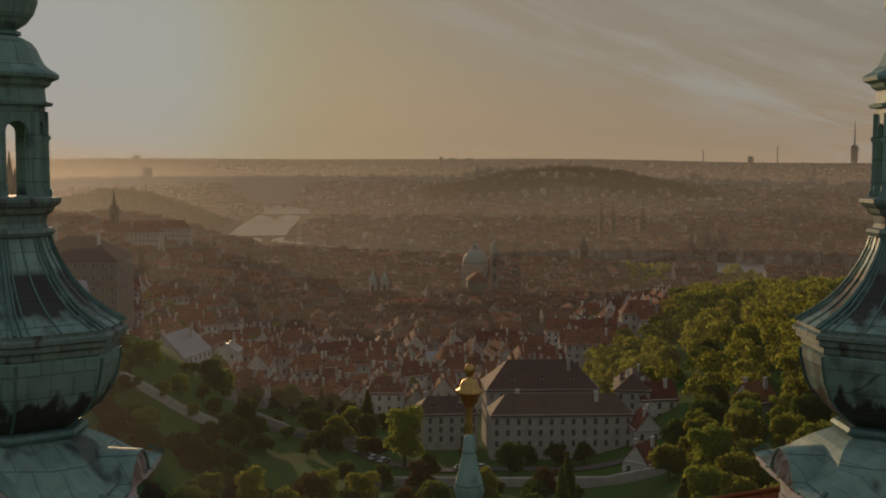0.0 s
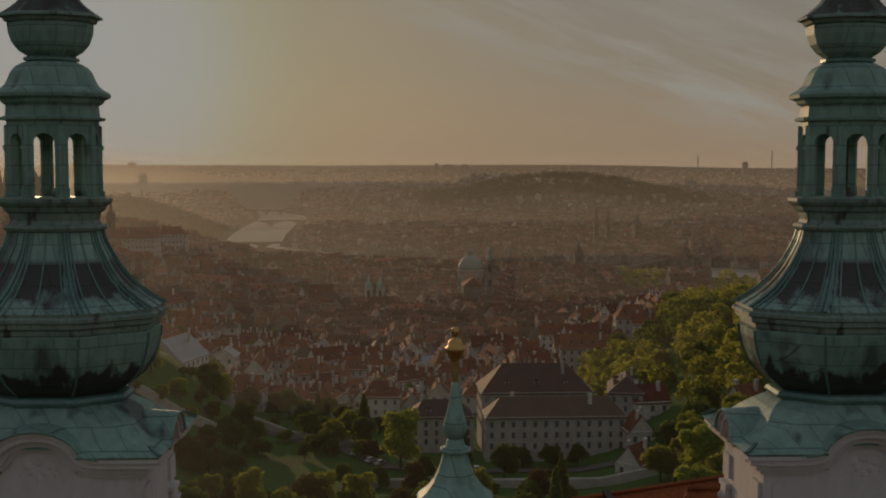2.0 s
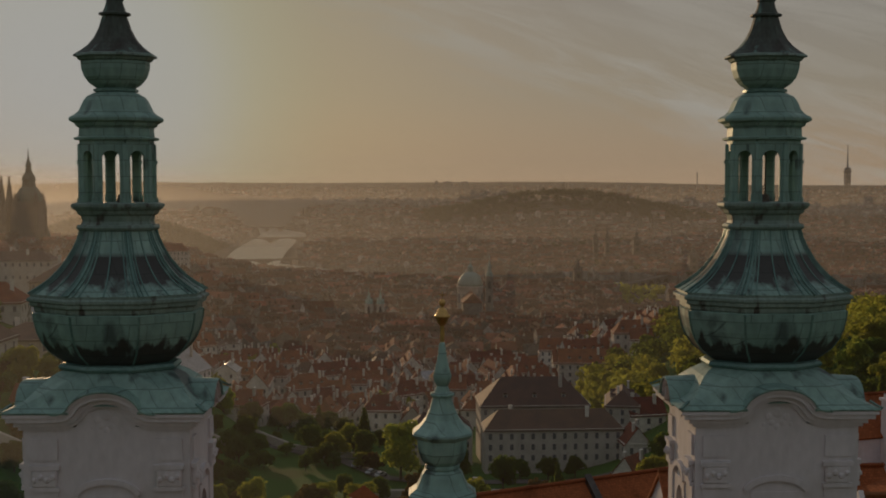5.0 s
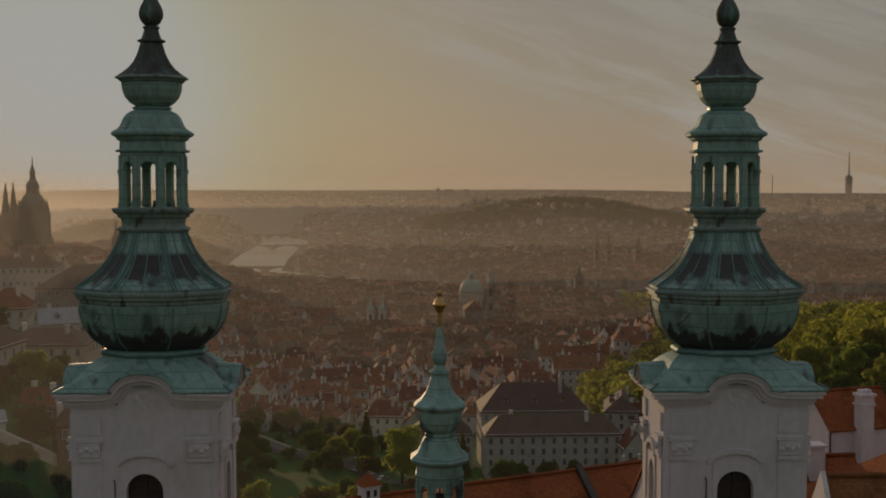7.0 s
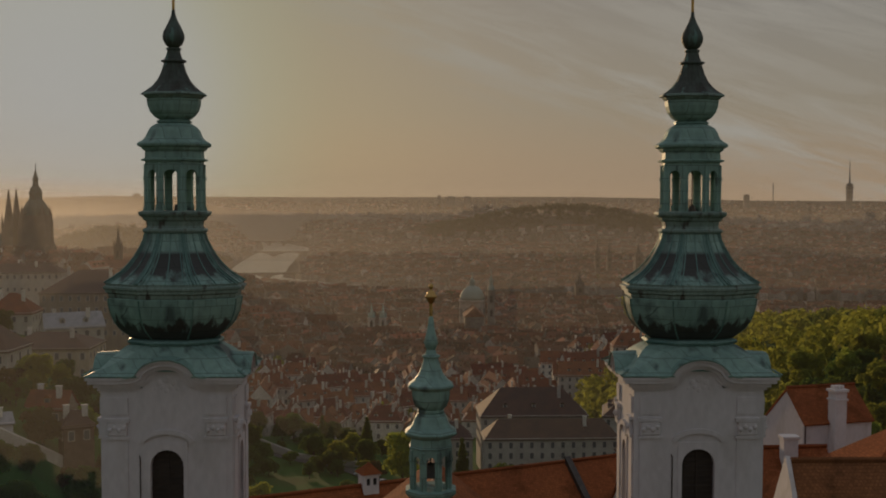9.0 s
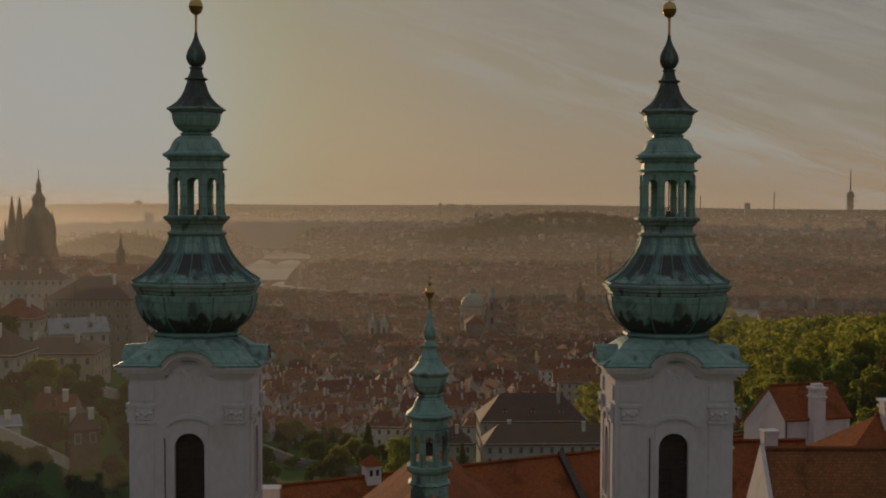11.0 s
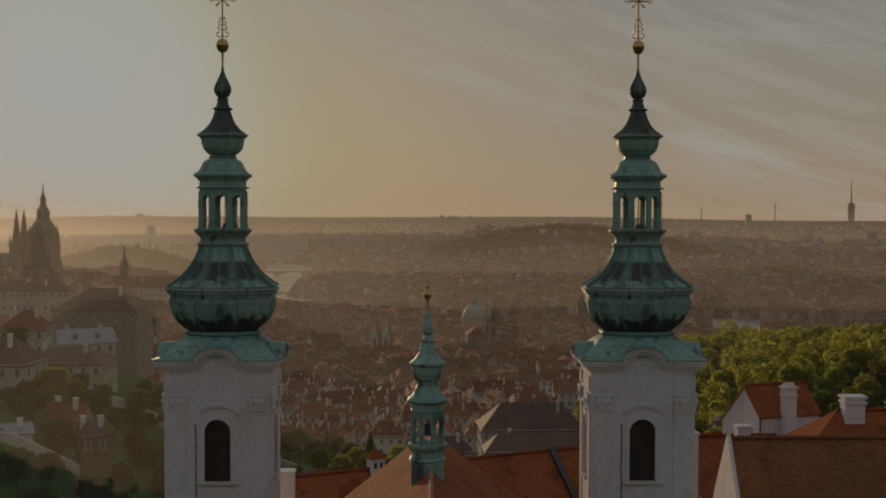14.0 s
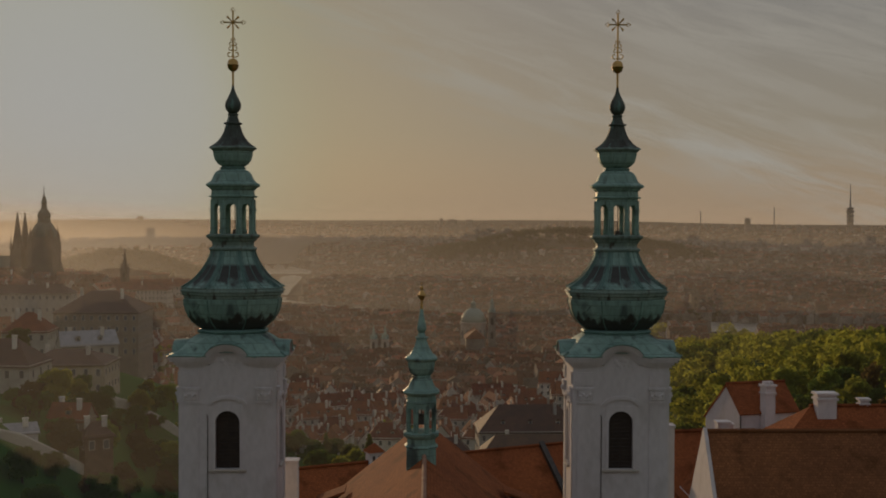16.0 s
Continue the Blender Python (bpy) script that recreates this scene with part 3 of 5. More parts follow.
    part("lower_bulb", bm, COPPER_BULB, t, "copper bulb, dark and streaked below")
    for k in range(8):
        a = radians(22.5 + 45 * k)
        c, s = math.cos(a), math.sin(a)
        bm = bmesh.new()
        strip(bm, [((c * r * 1.03, s * r * 1.03, z), (c, s, 0)) for r, z in ((1.66, 32.82), (2.08, 33.15), (2.28, 33.42), (2.42, 33.75), (2.5, 34.1), (2.52, 34.32))], .06, .03, (-s, c, 0))
        part("seam", bm, COPPER_SEAM, t)
    bm = bmesh.new()
    lathe(bm, [(2.44, 34.34), (2.5, 34.4), (2.5, 34.5), (2.62, 34.56), (2.62, 34.66), (2.7, 34.7), (2.7, 34.78), (2.6, 34.82), (2.6, 34.9), (2.4, 34.92)])
    part("rim_moulding", bm, COPPER_RIM, t, "moulded copper rim")
    flare = [(2.62, 34.9), (2.5, 34.98), (2.24, 35.14), (1.98, 35.34), (1.74, 35.58), (1.52, 35.86), (1.32, 36.2), (1.18, 36.5), (1.1, 36.8)]
    bm = bmesh.new()
    lathe(bm, flare)
    part("flared_roof", bm, COPPER_FLARE, t, "hollow-curved copper roof with brown weathering")
    for k in range(8):
        a = radians(45 * k)
        c, s = math.cos(a), math.sin(a)
        for f in (-1, -.85, -.68, 0, .68, .85):
            pts = [((c * r * .955 - s * r * .4 * f, s * r * .955 + c * r * .4 * f, z), Vector((c * .6, s * .6, .8))) for r, z in flare]
            big = abs(f) > .7
            bm = bmesh.new()
            strip(bm, pts, .07 if f == -1 else .04, .05 if f == -1 else .03 if big else .02, (-s, c, 0))
            part("seam", bm, COPPER_SEAM, t)
    # lantern
    bm = bmesh.new()
    lathe(bm, [(1.1, 36.76), (1.2, 36.8), (1.24, 36.87), (1.2, 36.94), (1.1, 36.96), (1.06, 37.05), (1.1, 37.22), (1.2, 37.28), (1.24, 37.38), (1.32, 37.42), (1.38, 37.5), (1.38, 37.58), (1.2, 37.62)])
    part("lantern_base", bm, COPPER_RIM, t, "moulded copper base of the lantern")
    for k in range(8):
        bm = bmesh.new()
        prism(bm, arch_outline(.41, 37.62, 38.95, 39.5, .22, .26), -1.05, -.95)
        prism(bm, [(-.32, 37.63), (-.26, 37.63), (-.26, 37.85), (-.32, 37.85)], -1.09, -1.05)
        prism(bm, [(.26, 37.63), (.32, 37.63), (.32, 37.85), (.26, 37.85)], -1.09, -1.05)
        turned(bm, 45 * k)
        part("lantern_panel", bm, COPPER, t)
    for k in range(8):
        bm = bmesh.new()
        box(bm, -.085, .085, -1.18, -1.0, 37.62, 39.38, bevel=.02)
        box(bm, -.11, .11, -1.21, -1.0, 38.78, 38.88)
        box(bm, -.12, .12, -1.21, -1.0, 37.62, 37.75)
        turned(bm, 45 * k + 22.5)
        part("lantern_post", bm, COPPER, t)
    bm = bmesh.new()
    tube(bm, [(.08, .1, 37.7), (.08, .1, 39.5)], .025, 5)
    tube(bm, [(.08, .1, 37.6), (.08, .1, 37.85)], .16, 8, 0, .1)
    part("hanging_rod", bm, IRON, t)
    bm = bmesh.new()
    lathe(bm, [(1.1, 39.48), (1.24, 39.5), (1.26, 39.56), (1.12, 39.6), (1.1, 39.86), (1.2, 39.92), (1.24, 40.0), (1.38, 40.06), (1.4, 40.14), (1.34, 40.2)])
    part("lantern_cornice", bm, COPPER, t)
    bm = bmesh.new()
    lathe(bm, [(1.36, 40.19), (1.22, 40.26), (1.1, 40.37), (1.03, 40.52), (.96, 40.68), (.86, 40.8), (.68, 40.9), (.56, 40.94)])
    part("lantern_cap", bm, COPPER, t)
    bm = bmesh.new()
    lathe(bm, [(.56, 40.92), (.66, 40.95), (.66, 41.02), (.55, 41.06)])
    part("ring", bm, COPPER_SEAM, t)
    bm = bmesh.new()
    lathe(bm, [(.56, 41.05), (.76, 41.18), (.92, 41.38), (1.0, 41.62), (1.02, 41.84), (.98, 41.86)])
    part("upper_bulb", bm, COPPER, t)
    bm = bmesh.new()
    lathe(bm, [(.98, 41.84), (1.08, 41.88), (1.12, 41.95), (1.24, 41.99), (1.22, 42.05), (1.08, 42.1)])
    part("upper_rim", bm, COPPER_RIM, t)
    bm = bmesh.new()
    lathe(bm, [(1.16, 42.08), (1.0, 42.18), (.8, 42.34), (.62, 42.56), (.48, 42.84), (.4, 43.1), (.36, 43.2), (.47, 43.24), (.47, 43.3), (.34, 43.34), (.28, 43.5), (.24, 43.66), (.28, 43.7), (.28, 43.76), (.18, 43.8)])
    part("upper_flare", bm, COPPER_DARK, t, "brown copper spirelet")
    bm = bmesh.new()
    lathe(bm, [(.18, 43.78), (.3, 43.88), (.39, 44.05), (.41, 44.2), (.37, 44.38), (.27, 44.58), (.16, 44.8), (.08, 45.02), (.06, 45.2)], 14)
    part("drop_finial", bm, COPPER_DARK, t, smooth=True)
    bm = bmesh.new()
    tube(bm, [(0, 0, 45.1), (0, 0, 46.0)], .055, 8)
    part("rod", bm, GOLD, t)
    bm = bmesh.new()
    lathe(bm, [(.08, 45.92), (.2, 46.0), (.27, 46.12), (.28, 46.22), (.3, 46.23), (.3, 46.27), (.28, 46.28), (.27, 46.4), (.2, 46.52), (.06, 46.58)], 14)
    part("ball", bm, GOLD, t, "dull gilded ball", smooth=True)
    bm = bmesh.new()
    tube(bm, [(-.98, -H - .06, 12), (-.98, -H - .06, 28.5), (-1.02, -H - .06, 28.6)], .022, 5)
    part("conductor_cable", bm, IRON, t, "thin dark lightning conductor cable")
    ornate_cross(t, 46.6, 1.0, GOLD)
    # the plan is oblong: shallower than it is wide
    for ob in t.children:
        if ob.name.split(".")[0] not in ("ball", "rod", "drop_finial", "cross"):
            ob.data.transform(Matrix.Diagonal((1, .7, 1, 1)))
            ob.data.update()
    return t


tower = build_tower()
tower.matrix_basis = pose(-9.85, -.12, 0)
copy_thing(tower, pose(9.85, -.12, 0))


def build_turret(at):
    """The small bell turret astride the nave ridge."""
    t = thing("bell_turret", "small green copper bell turret with gilded orb", "turret", at)
    bm = bmesh.new()
    lathe(bm, [(.68, 25.6, 1), (.68, 28.1, .3), (.7, 28.14), (.78, 28.2), (.7, 28.26), (.66, 28.34), (.66, 28.56), (.78, 28.64), (.84, 28.74), (.84, 28.82), (.7, 28.86)])
    part("base", bm, COPPER, t)
    for k in range(8):
        bm = bmesh.new()
        prism(bm, arch_outline(.26, 28.86, 29.82, 30.2, .12, .13), -.63, -.53)
        turned(bm, 45 * k)
        part("turret_panel", bm, COPPER, t)
        bm = bmesh.new()
        box(bm, -.07, .07, -.71, -.6, 28.86, 30.1, bevel=.015)
        box(bm, -.09, .09, -.73, -.6, 29.75, 29.83)
        turned(bm, 45 * k + 22.5)
        part("turret_post", bm, COPPER, t)
    bm = bmesh.new()
    lathe(bm, [(.12, 29.62), (.13, 29.5), (.17, 29.36), (.24, 29.22), (.26, 29.18)][::-1], 14)
    tube(bm, [(0, 0, 29.55), (0, 0, 30.1)], .025)
    part("bell", bm, IRON, t, "dark bronze bell", smooth=True)
    bm = bmesh.new()
    lathe(bm, [(.66, 30.16), (.72, 30.2), (.68, 30.26), (.66, 30.48), (.74, 30.54), (.84, 30.6), (.86, 30.66), (.8, 30.72), (.66, 30.82), (.58, 30.96), (.52, 31.12), (.44, 31.24), (.36, 31.3)])
    part("turret_cap", bm, COPPER, t)
    bm = bmesh.new()
    lathe(bm, [(.36, 31.26), (.44, 31.3), (.44, 31.35), (.4, 31.38), (.52, 31.5), (.6, 31.7), (.63, 31.9), (.63, 32.02), (.7, 32.06), (.76, 32.14), (.72, 32.2), (.56, 32.32), (.42, 32.5), (.32, 32.72), (.25, 32.95), (.24, 33.02), (.3, 33.06), (.3, 33.1), (.2, 33.14), (.14, 33.3)])
    part("turret_bulb", bm, COPPER, t)
    bm = bmesh.new()
    lathe(bm, [(.14, 33.28), (.2, 33.4), (.235, 33.52), (.2, 33.66), (.15, 33.84), (.11, 34.05), (.08, 34.3), (.05, 34.36)], 10)
    part("spike", bm, COPPER, t, smooth=True)
    bm = bmesh.new()
    tube(bm, [(0, 0, 34.3), (0, 0, 34.8)], .055, 8)
    part("rod", bm, GOLD, t)
    bm = bmesh.new()
    lathe(bm, [(.055, 34.76), (.09, 34.79), (.14, 34.86), (.155, 34.93), (.2, 34.96), (.205, 35.0), (.155, 35.03), (.14, 35.1), (.1, 35.16), (.045, 35.18), (.04, 35.22), (.07, 35.26), (.08, 35.32), (.055, 35.38), (.02, 35.4)], 12)
    tube(bm, [(-.08, 0, 35.5), (.08, 0, 35.5)], .015, 4)
    tube(bm, [(0, 0, 35.38), (0, 0, 35.58)], .015, 4)
    part("orb", bm, GOLD, t, "shining gilded orb", smooth=True)
    return t


build_turret((-.14, -7.3, 0))

RIDGE = material("mortared_ridge", (.34, .20, .13), (.26, .13, .08), 1.5, .9, 0, .3, 8)
# ---------------- church and convent roofs ----------------
def gabled(name, label, at, rz, length, half, wall_h, rise, wall_mat, roof_mat, hip=0.0, overhang=.4, chimneys=(), category="building", base=-8.0, eave_kick=0.0, parapet=False):
    """A long building along its own x with a pitched roof; origin at eaves height on its middle line."""
    t = thing(name, label, category, at, rz)
    bm = bmesh.new()
    l2 = length / 2
    box(bm, -l2, l2, -half, half, base - at[2], 0)
    if not hip:
        for sx in (-1, 1):
            x0, x1 = sorted((sx * l2, sx * (l2 - .4)))
            a = [bm.verts.new((x, y, z)) for x in (x0, x1) for y, z in ((-half, 0), (half, 0), (0, rise - .05))]
            for q in ((0, 1, 2), (5, 4, 3), (0, 2, 5, 3), (1, 4, 5, 2)):
                bm.faces.new([a[i] for i in q])
    bmesh.ops.recalc_face_normals(bm, faces=bm.faces)
    part("wall", bm, wall_mat, t)
    bm = bmesh.new()
    o = overhang
    slope = rise / half
    zl = -o * slope + eave_kick
    ends = (l2 + (0.0 if parapet else .15)) if not hip else l2 + o
    rl = l2 - hip if hip else ends
    for sy in (-1, 1):
        v = [bm.verts.new(p) for p in ((-ends, sy * (half + o), zl), (ends, sy * (half + o), zl), (rl, 0, rise), (-rl, 0, rise))]
        bm.faces.new(v)
    if hip:
        for sx in (-1, 1):
            v = [bm.verts.new(p) for p in ((sx * ends, -half - o, zl), (sx * ends, half + o, zl), (sx * rl, 0, rise))]
            bm.faces.new(v)
    bmesh.ops.remove_doubles(bm, verts=bm.verts, dist=.001)
    bmesh.ops.recalc_face_normals(bm, faces=bm.faces)
    if bm.faces[:][0].normal.z < 0:
        bmesh.ops.reverse_faces(bm, faces=bm.faces)
    bmesh.ops.solidify(bm, geom=bm.faces[:], thickness=.15)
    roof = part("roof", bm, roof_mat, t)
    slope_uv(roof.data)
    bm = bmesh.new()
    n = int(2 * rl / .4)
    for i in range(n):
        x0 = -rl + i * .4
        tube(bm, [(x0, 0, rise + .06), (x0 + .42, 0, rise + .09)], .14, 6, 0, .12)
    part("ridge_tiles", bm, roof_mat, t)
    for cx, cy, cw, ct in chimneys:
        bm = bmesh.new()
        zb = rise - abs(cy) * slope - 1.0
        box(bm, cx - cw / 2, cx + cw / 2, cy - cw * .35, cy + cw * .35, zb, ct)
        box(bm, cx - cw / 2 - .1, cx + cw / 2 + .1, cy - cw * .35 - .1, cy + cw * .35 + .1, ct - .35, ct - .2)
        box(bm, cx - cw / 2 - .12, cx + cw / 2 + .12, cy - cw * .35 - .12, cy + cw * .35 + .12, ct, ct + .15)
        part("chimney", bm, PLASTER, t, "white plastered chimney")
    if parapet:
        for sx in (-1, 1):
            bm = bmesh.new()
            x0, x1 = sorted((sx * l2, sx * (l2 + .22)))
            pts = [(-half - .1, -1.0), (half + .1, -1.0), (half + .1, .12), (0, rise + .26), (-half - .1, .12)]
            a = [bm.verts.new((x0, y, z)) for y, z in pts]
            b = [bm.verts.new((x1, y, z)) for y, z in pts]
            bm.faces.new(a); bm.faces.new(b[::-1])
            for i in range(len(pts)):
                j = (i + 1) % len(pts)
                bm.faces.new((a[i], b[i], b[j], a[j]))
            bmesh.ops.recalc_face_normals(bm, faces=bm.faces)
            part("gable_parapet", bm, PLASTER, t)
    return t


def dormer(parent, x, y, z, out):
    """A flat shed hatch rising from the slope; out: -1 or 1, the side it faces."""
    bm = bmesh.new()
    pts = [(0, 0), (out * 1.5, -.55), (out * 1.5, -.63), (0, -.12)]
    v0 = [bm.verts.new((x + a, y - .75, z + b)) for a, b in pts]
    v1 = [bm.verts.new((x + a, y + .75, z + b)) for a, b in pts]
    n = len(pts)
    bm.faces.new(v0); bm.faces.new(v1[::-1])
    for i in range(n):
        j = (i + 1) % n
        bm.faces.new((v0[i], v1[i], v1[j], v0[j]))
    bmesh.ops.recalc_face_normals(bm, faces=bm.faces)
    d = part("dormer", bm, TILES, parent)
    slope_uv(d.data)
    bm = bmesh.new()
    a = [bm.verts.new(p) for p in ((x + out * .1, y - .6, z - .15), (x + out * 1.3, y - .6, z - .58), (x + out * 1.3, y - .6, z - 1.2), (x + out * 1.3, y + .6, z - 1.2), (x + out * 1.3, y + .6, z - .58), (x + out * .1, y + .6, z - .15))]
    bm.faces.new((a[0], a[1], a[2])); bm.faces.new((a[3], a[4], a[5])); bm.faces.new((a[1], a[4], a[3], a[2]))
    part("dormer_cheek", bm, DARK, d)


# nave with its steep tiled roof
nave = thing("church_nave", "long church nave under a steep orange tiled roof", "church", (0, 0, 0))
bm = bmesh.new()
box(bm, -8.2, 8.2, -40, .6, 0, 21.0)
prism(bm, [(-8.2, 21), (8.2, 21), (6.6, 22.4), (5.1, 23.4), (0, 27.6), (-5.1, 23.4), (-6.6, 22.4)], .2, .6)
part("wall", bm, PLASTER, nave)
bm = bmesh.new()
prof = [(0, 27.8), (5.2, 23.65), (6.8, 22.6), (8.7, 21.6)]
for sx in (-1, 1):
    rows = [[bm.verts.new((sx * x, y, z)) for x, z in prof] for y in np.linspace(-40.4, 1.0, 5)]
    for a, b in zip(rows, rows[1:]):
        for i in range(3):
            bm.faces.new((a[i], b[i], b[i + 1], a[i + 1]))
bmesh.ops.remove_doubles(bm, verts=bm.verts, dist=.002)
bmesh.ops.recalc_face_normals(bm, faces=bm.faces)
if sum(f.normal.z for f in bm.faces) < 0:
    bmesh.ops.reverse_faces(bm, faces=bm.faces)
bmesh.ops.solidify(bm, geom=bm.faces[:], thickness=.15)
slope_uv(part("roof", bm, TILES, nave, "orange tiled roof").data)
bm = bmesh.new()
for i in range(102):
    y = -40.3 + i * .4
    tube(bm, [(0, y, 27.82), (0, y + .43, 27.85)], .11, 6, 0, .1)
part("ridge_tiles", bm, RIDGE, nave, "mortared ridge tiles")
for sx in (-1, 1):
    for x, z in ((4.9, 24.5), (3.9, 25.25)):
        for y in ((-2.5,) if x < 4.5 else (-11.0, -3.2)):
            dormer(nave, sx * x, y, z - .15, sx)

# convent wing behind the towers, its ridge running off to the right
wing = gabled("convent_wing", "long convent wing with orange tiled roof", (8, 31.5, 12.9), 24.5, 50, 8, 0, 7.2, PLASTER_WARM, TILES)
bm = bmesh.new()
# metal-covered fire wall crossing the slope
v = []
for x in (1.35, 1.8):
    for y, z in ((-8.3, -.05), (-8.3, .4), (0, 7.6), (0, 7.2)):
        v.append(bm.verts.new((x, y, z)))
for q in ((0, 1, 2, 3), (7, 6, 5, 4), (1, 5, 6, 2), (0, 4, 5, 1)):
    bm.faces.new([v[i] for i in q])
bmesh.ops.recalc_face_normals(bm, faces=bm.faces)
part("fire_wall", bm, IRON, wing, "dark metal-capped fire wall")
for sx in (-5.2, -4.2, -21.6, -20.8):
    bm = bmesh.new()
    yy, zz = (-4.6, 7.2 * (1 - 4.6 / 8))
    a = math.atan2(7.2, 8)
    box(bm, -.3, .3, -.42, .42, .0, .16, bevel=.02)
    bmesh.ops.rotate(bm, verts=bm.verts, cent=(0, 0, 0), matrix=Matrix.Rotation(a, 3, "X"))
    bmesh.ops.translate(bm, verts=bm.verts, vec=(sx, yy, zz + .05))
    part("skylight", bm, GLASS, wing, "small skylight")

# transept-like range beside the tower, with a white gable end
gabled("side_range", "brown tiled range with a white gable end", (34.1, 9.5, 20.2), 0, 34, 3.6, 0, 5.4, PLASTER, TILES_OLD, parapet=True)
# hipped house with a broad chimney
gabled("hipped_house", "hipped orange tiled house with a broad white chimney", (37.4, 18.7, 19.2), 0, 38, 7.5, 0, 6.4, PLASTER, TILES, hip=8.2, chimneys=((-9.9, -.4, 1.3, 7.3), (-7.0, 0.2, .6, 6.8)))
# small white house: the slope behind its ridge runs further down than the one in front
def catslide_house(at, rz):
    t = thing("gabled_house", "white gabled house with orange tiled roof and a tall chimney", "house", at, rz)
    length, front, back, fz, bz = 5.4, 2.0, 3.2, 1.9, 3.0
    bm = bmesh.new()
    a = [bm.verts.new((x, y, z)) for x in (0, length) for y, z in ((-front, -18), (-front, -fz), (0, -.1), (back, -bz), (back, -18))]
    bm.faces.new(a[:5]); bm.faces.new(a[5:][::-1])
    for i in range(5):
        j = (i + 1) % 5
        bm.faces.new((a[i], a[5 + i], a[5 + j], a[j]))
    bmesh.ops.recalc_face_normals(bm, faces=bm.faces)
    part("wall", bm, PLASTER, t)
    for sy, run, drop in ((-1, front, fz), (1, back, bz)):
        bm = bmesh.new()
        k = (run + .25) / run
        v = [bm.verts.new(p) for p in ((-.06, 0, .05), (length + .06, 0, .05), (length + .06, sy * run * k, .05 - drop * k), (-.06, sy * run * k, .05 - drop * k))]
        bm.faces.new(v)
        bmesh.ops.recalc_face_normals(bm, faces=bm.faces)
        if bm.faces[:][0].normal.z < 0:
            bmesh.ops.reverse_faces(bm, faces=bm.faces)
        bmesh.ops.solidify(bm, geom=bm.faces[:], thickness=.14)
        slope_uv(part("roof", bm, TILES, t).data)
    bm = bmesh.new()
    for i in range(13):
        tube(bm, [(i * .42, 0, .08), (i * .42 + .44, 0, .11)], .13, 6, 0, .11)
    part("ridge_tiles", bm, TILES, t)
    bm = bmesh.new()
    box(bm, 1.9, 2.8, -2.75, -1.98, -16, .1)
    box(bm, 1.82, 2.88, -2.83, -1.9, -.5, -.38)
    box(bm, 1.8, 2.9, -2.85, -1.88, .1, .26)
    for j in range(3):
        box(bm, 1.98 + j * .28, 2.14 + j * .28, -2.6, -2.1, .26, .5)
    part("chimney", bm, PLASTER, t, "white plastered chimney")
    bm = bmesh.new()
    tube(bm, [(.08, -front - .07, -fz - .2), (.08, -front - .07, -12)], .05, 6)
    part("downpipe", bm, IRON, t)
    return t


catslide_house((24.6, 32.6, 25.05), 16)

for x0, x1, y0, zt, zb in ((-7.75, -6.95, 3.2, 25.1, 20.0), (13.2, 13.75, 3.4, 27.0, 18.0)):
    bm = bmesh.new()
    box(bm, x0, x1, y0, y0 + .7, zb, zt)
    box(bm, x0 - .06, x1 + .06, y0 - .06, y0 + .76, zt, zt + .12)
    tagged(part("wall_pier", bm, PLASTER), "white plastered chimney stack beside the tower", "chimney")
# chimney with a cap standing on the range behind the tower
bm = bmesh.new()
box(bm, 23.2, 24.05, 28.6, 29.4, 14, 22.4)
box(bm, 23.1, 24.15, 28.5, 29.5, 22.4, 22.58)
tagged(part("chimney", bm, PLASTER), "low white chimney with a flat cap", "chimney")

# little roofed vent standing on the wing's ridge
vent = thing("roof_vent", "small pink-white roof vent with a red pyramid cap", "chimney", (-3.85, 26.1, 19.8), 24.5)
bm = bmesh.new()
box(bm, -.5, .5, -.5, .5, -.7, 1.15)
box(bm, -.58, .58, -.58, .58, 1.0, 1.12)
part("body", bm, PLASTER, vent)
for x in (-.22, .22):
    bm = bmesh.new()
    box(bm, x - .1, x + .1, -.53, -.49, .45, .85)
    part("opening", bm, DARK, vent)
bm = bmesh.new()
lathe(bm, [(.68, 1.12, 1), (.6, 1.2, 1), (.05, 1.75, 1)])
part("cap", bm, TILES, vent, "red tiled pyramid cap")

# lower tiled link between the tower and the gabled house
link = gabled("link_range", "low orange tiled link range behind the tower", (18.6, 25.6, 18.4), 4, 12.5, 4.2, 0, 4.1, PLASTER, TILES)
for x in (3.6,):
    bm = bmesh.new()
    box(bm, x - .45, x + .45, -1.2, -.5, 2.4, 4.9)
    box(bm, x - .55, x + .55, -1.3, -.4, 4.9, 5.05)
    part("chimney", bm, PLASTER, link, "white plastered chimney")

# ---------------- the city ----------------
def wooded(x, y):
    return 60 < y < 820 and x > max(40, (.268 if y < 345 else .165 if y < 480 else .235) * (y + 23))


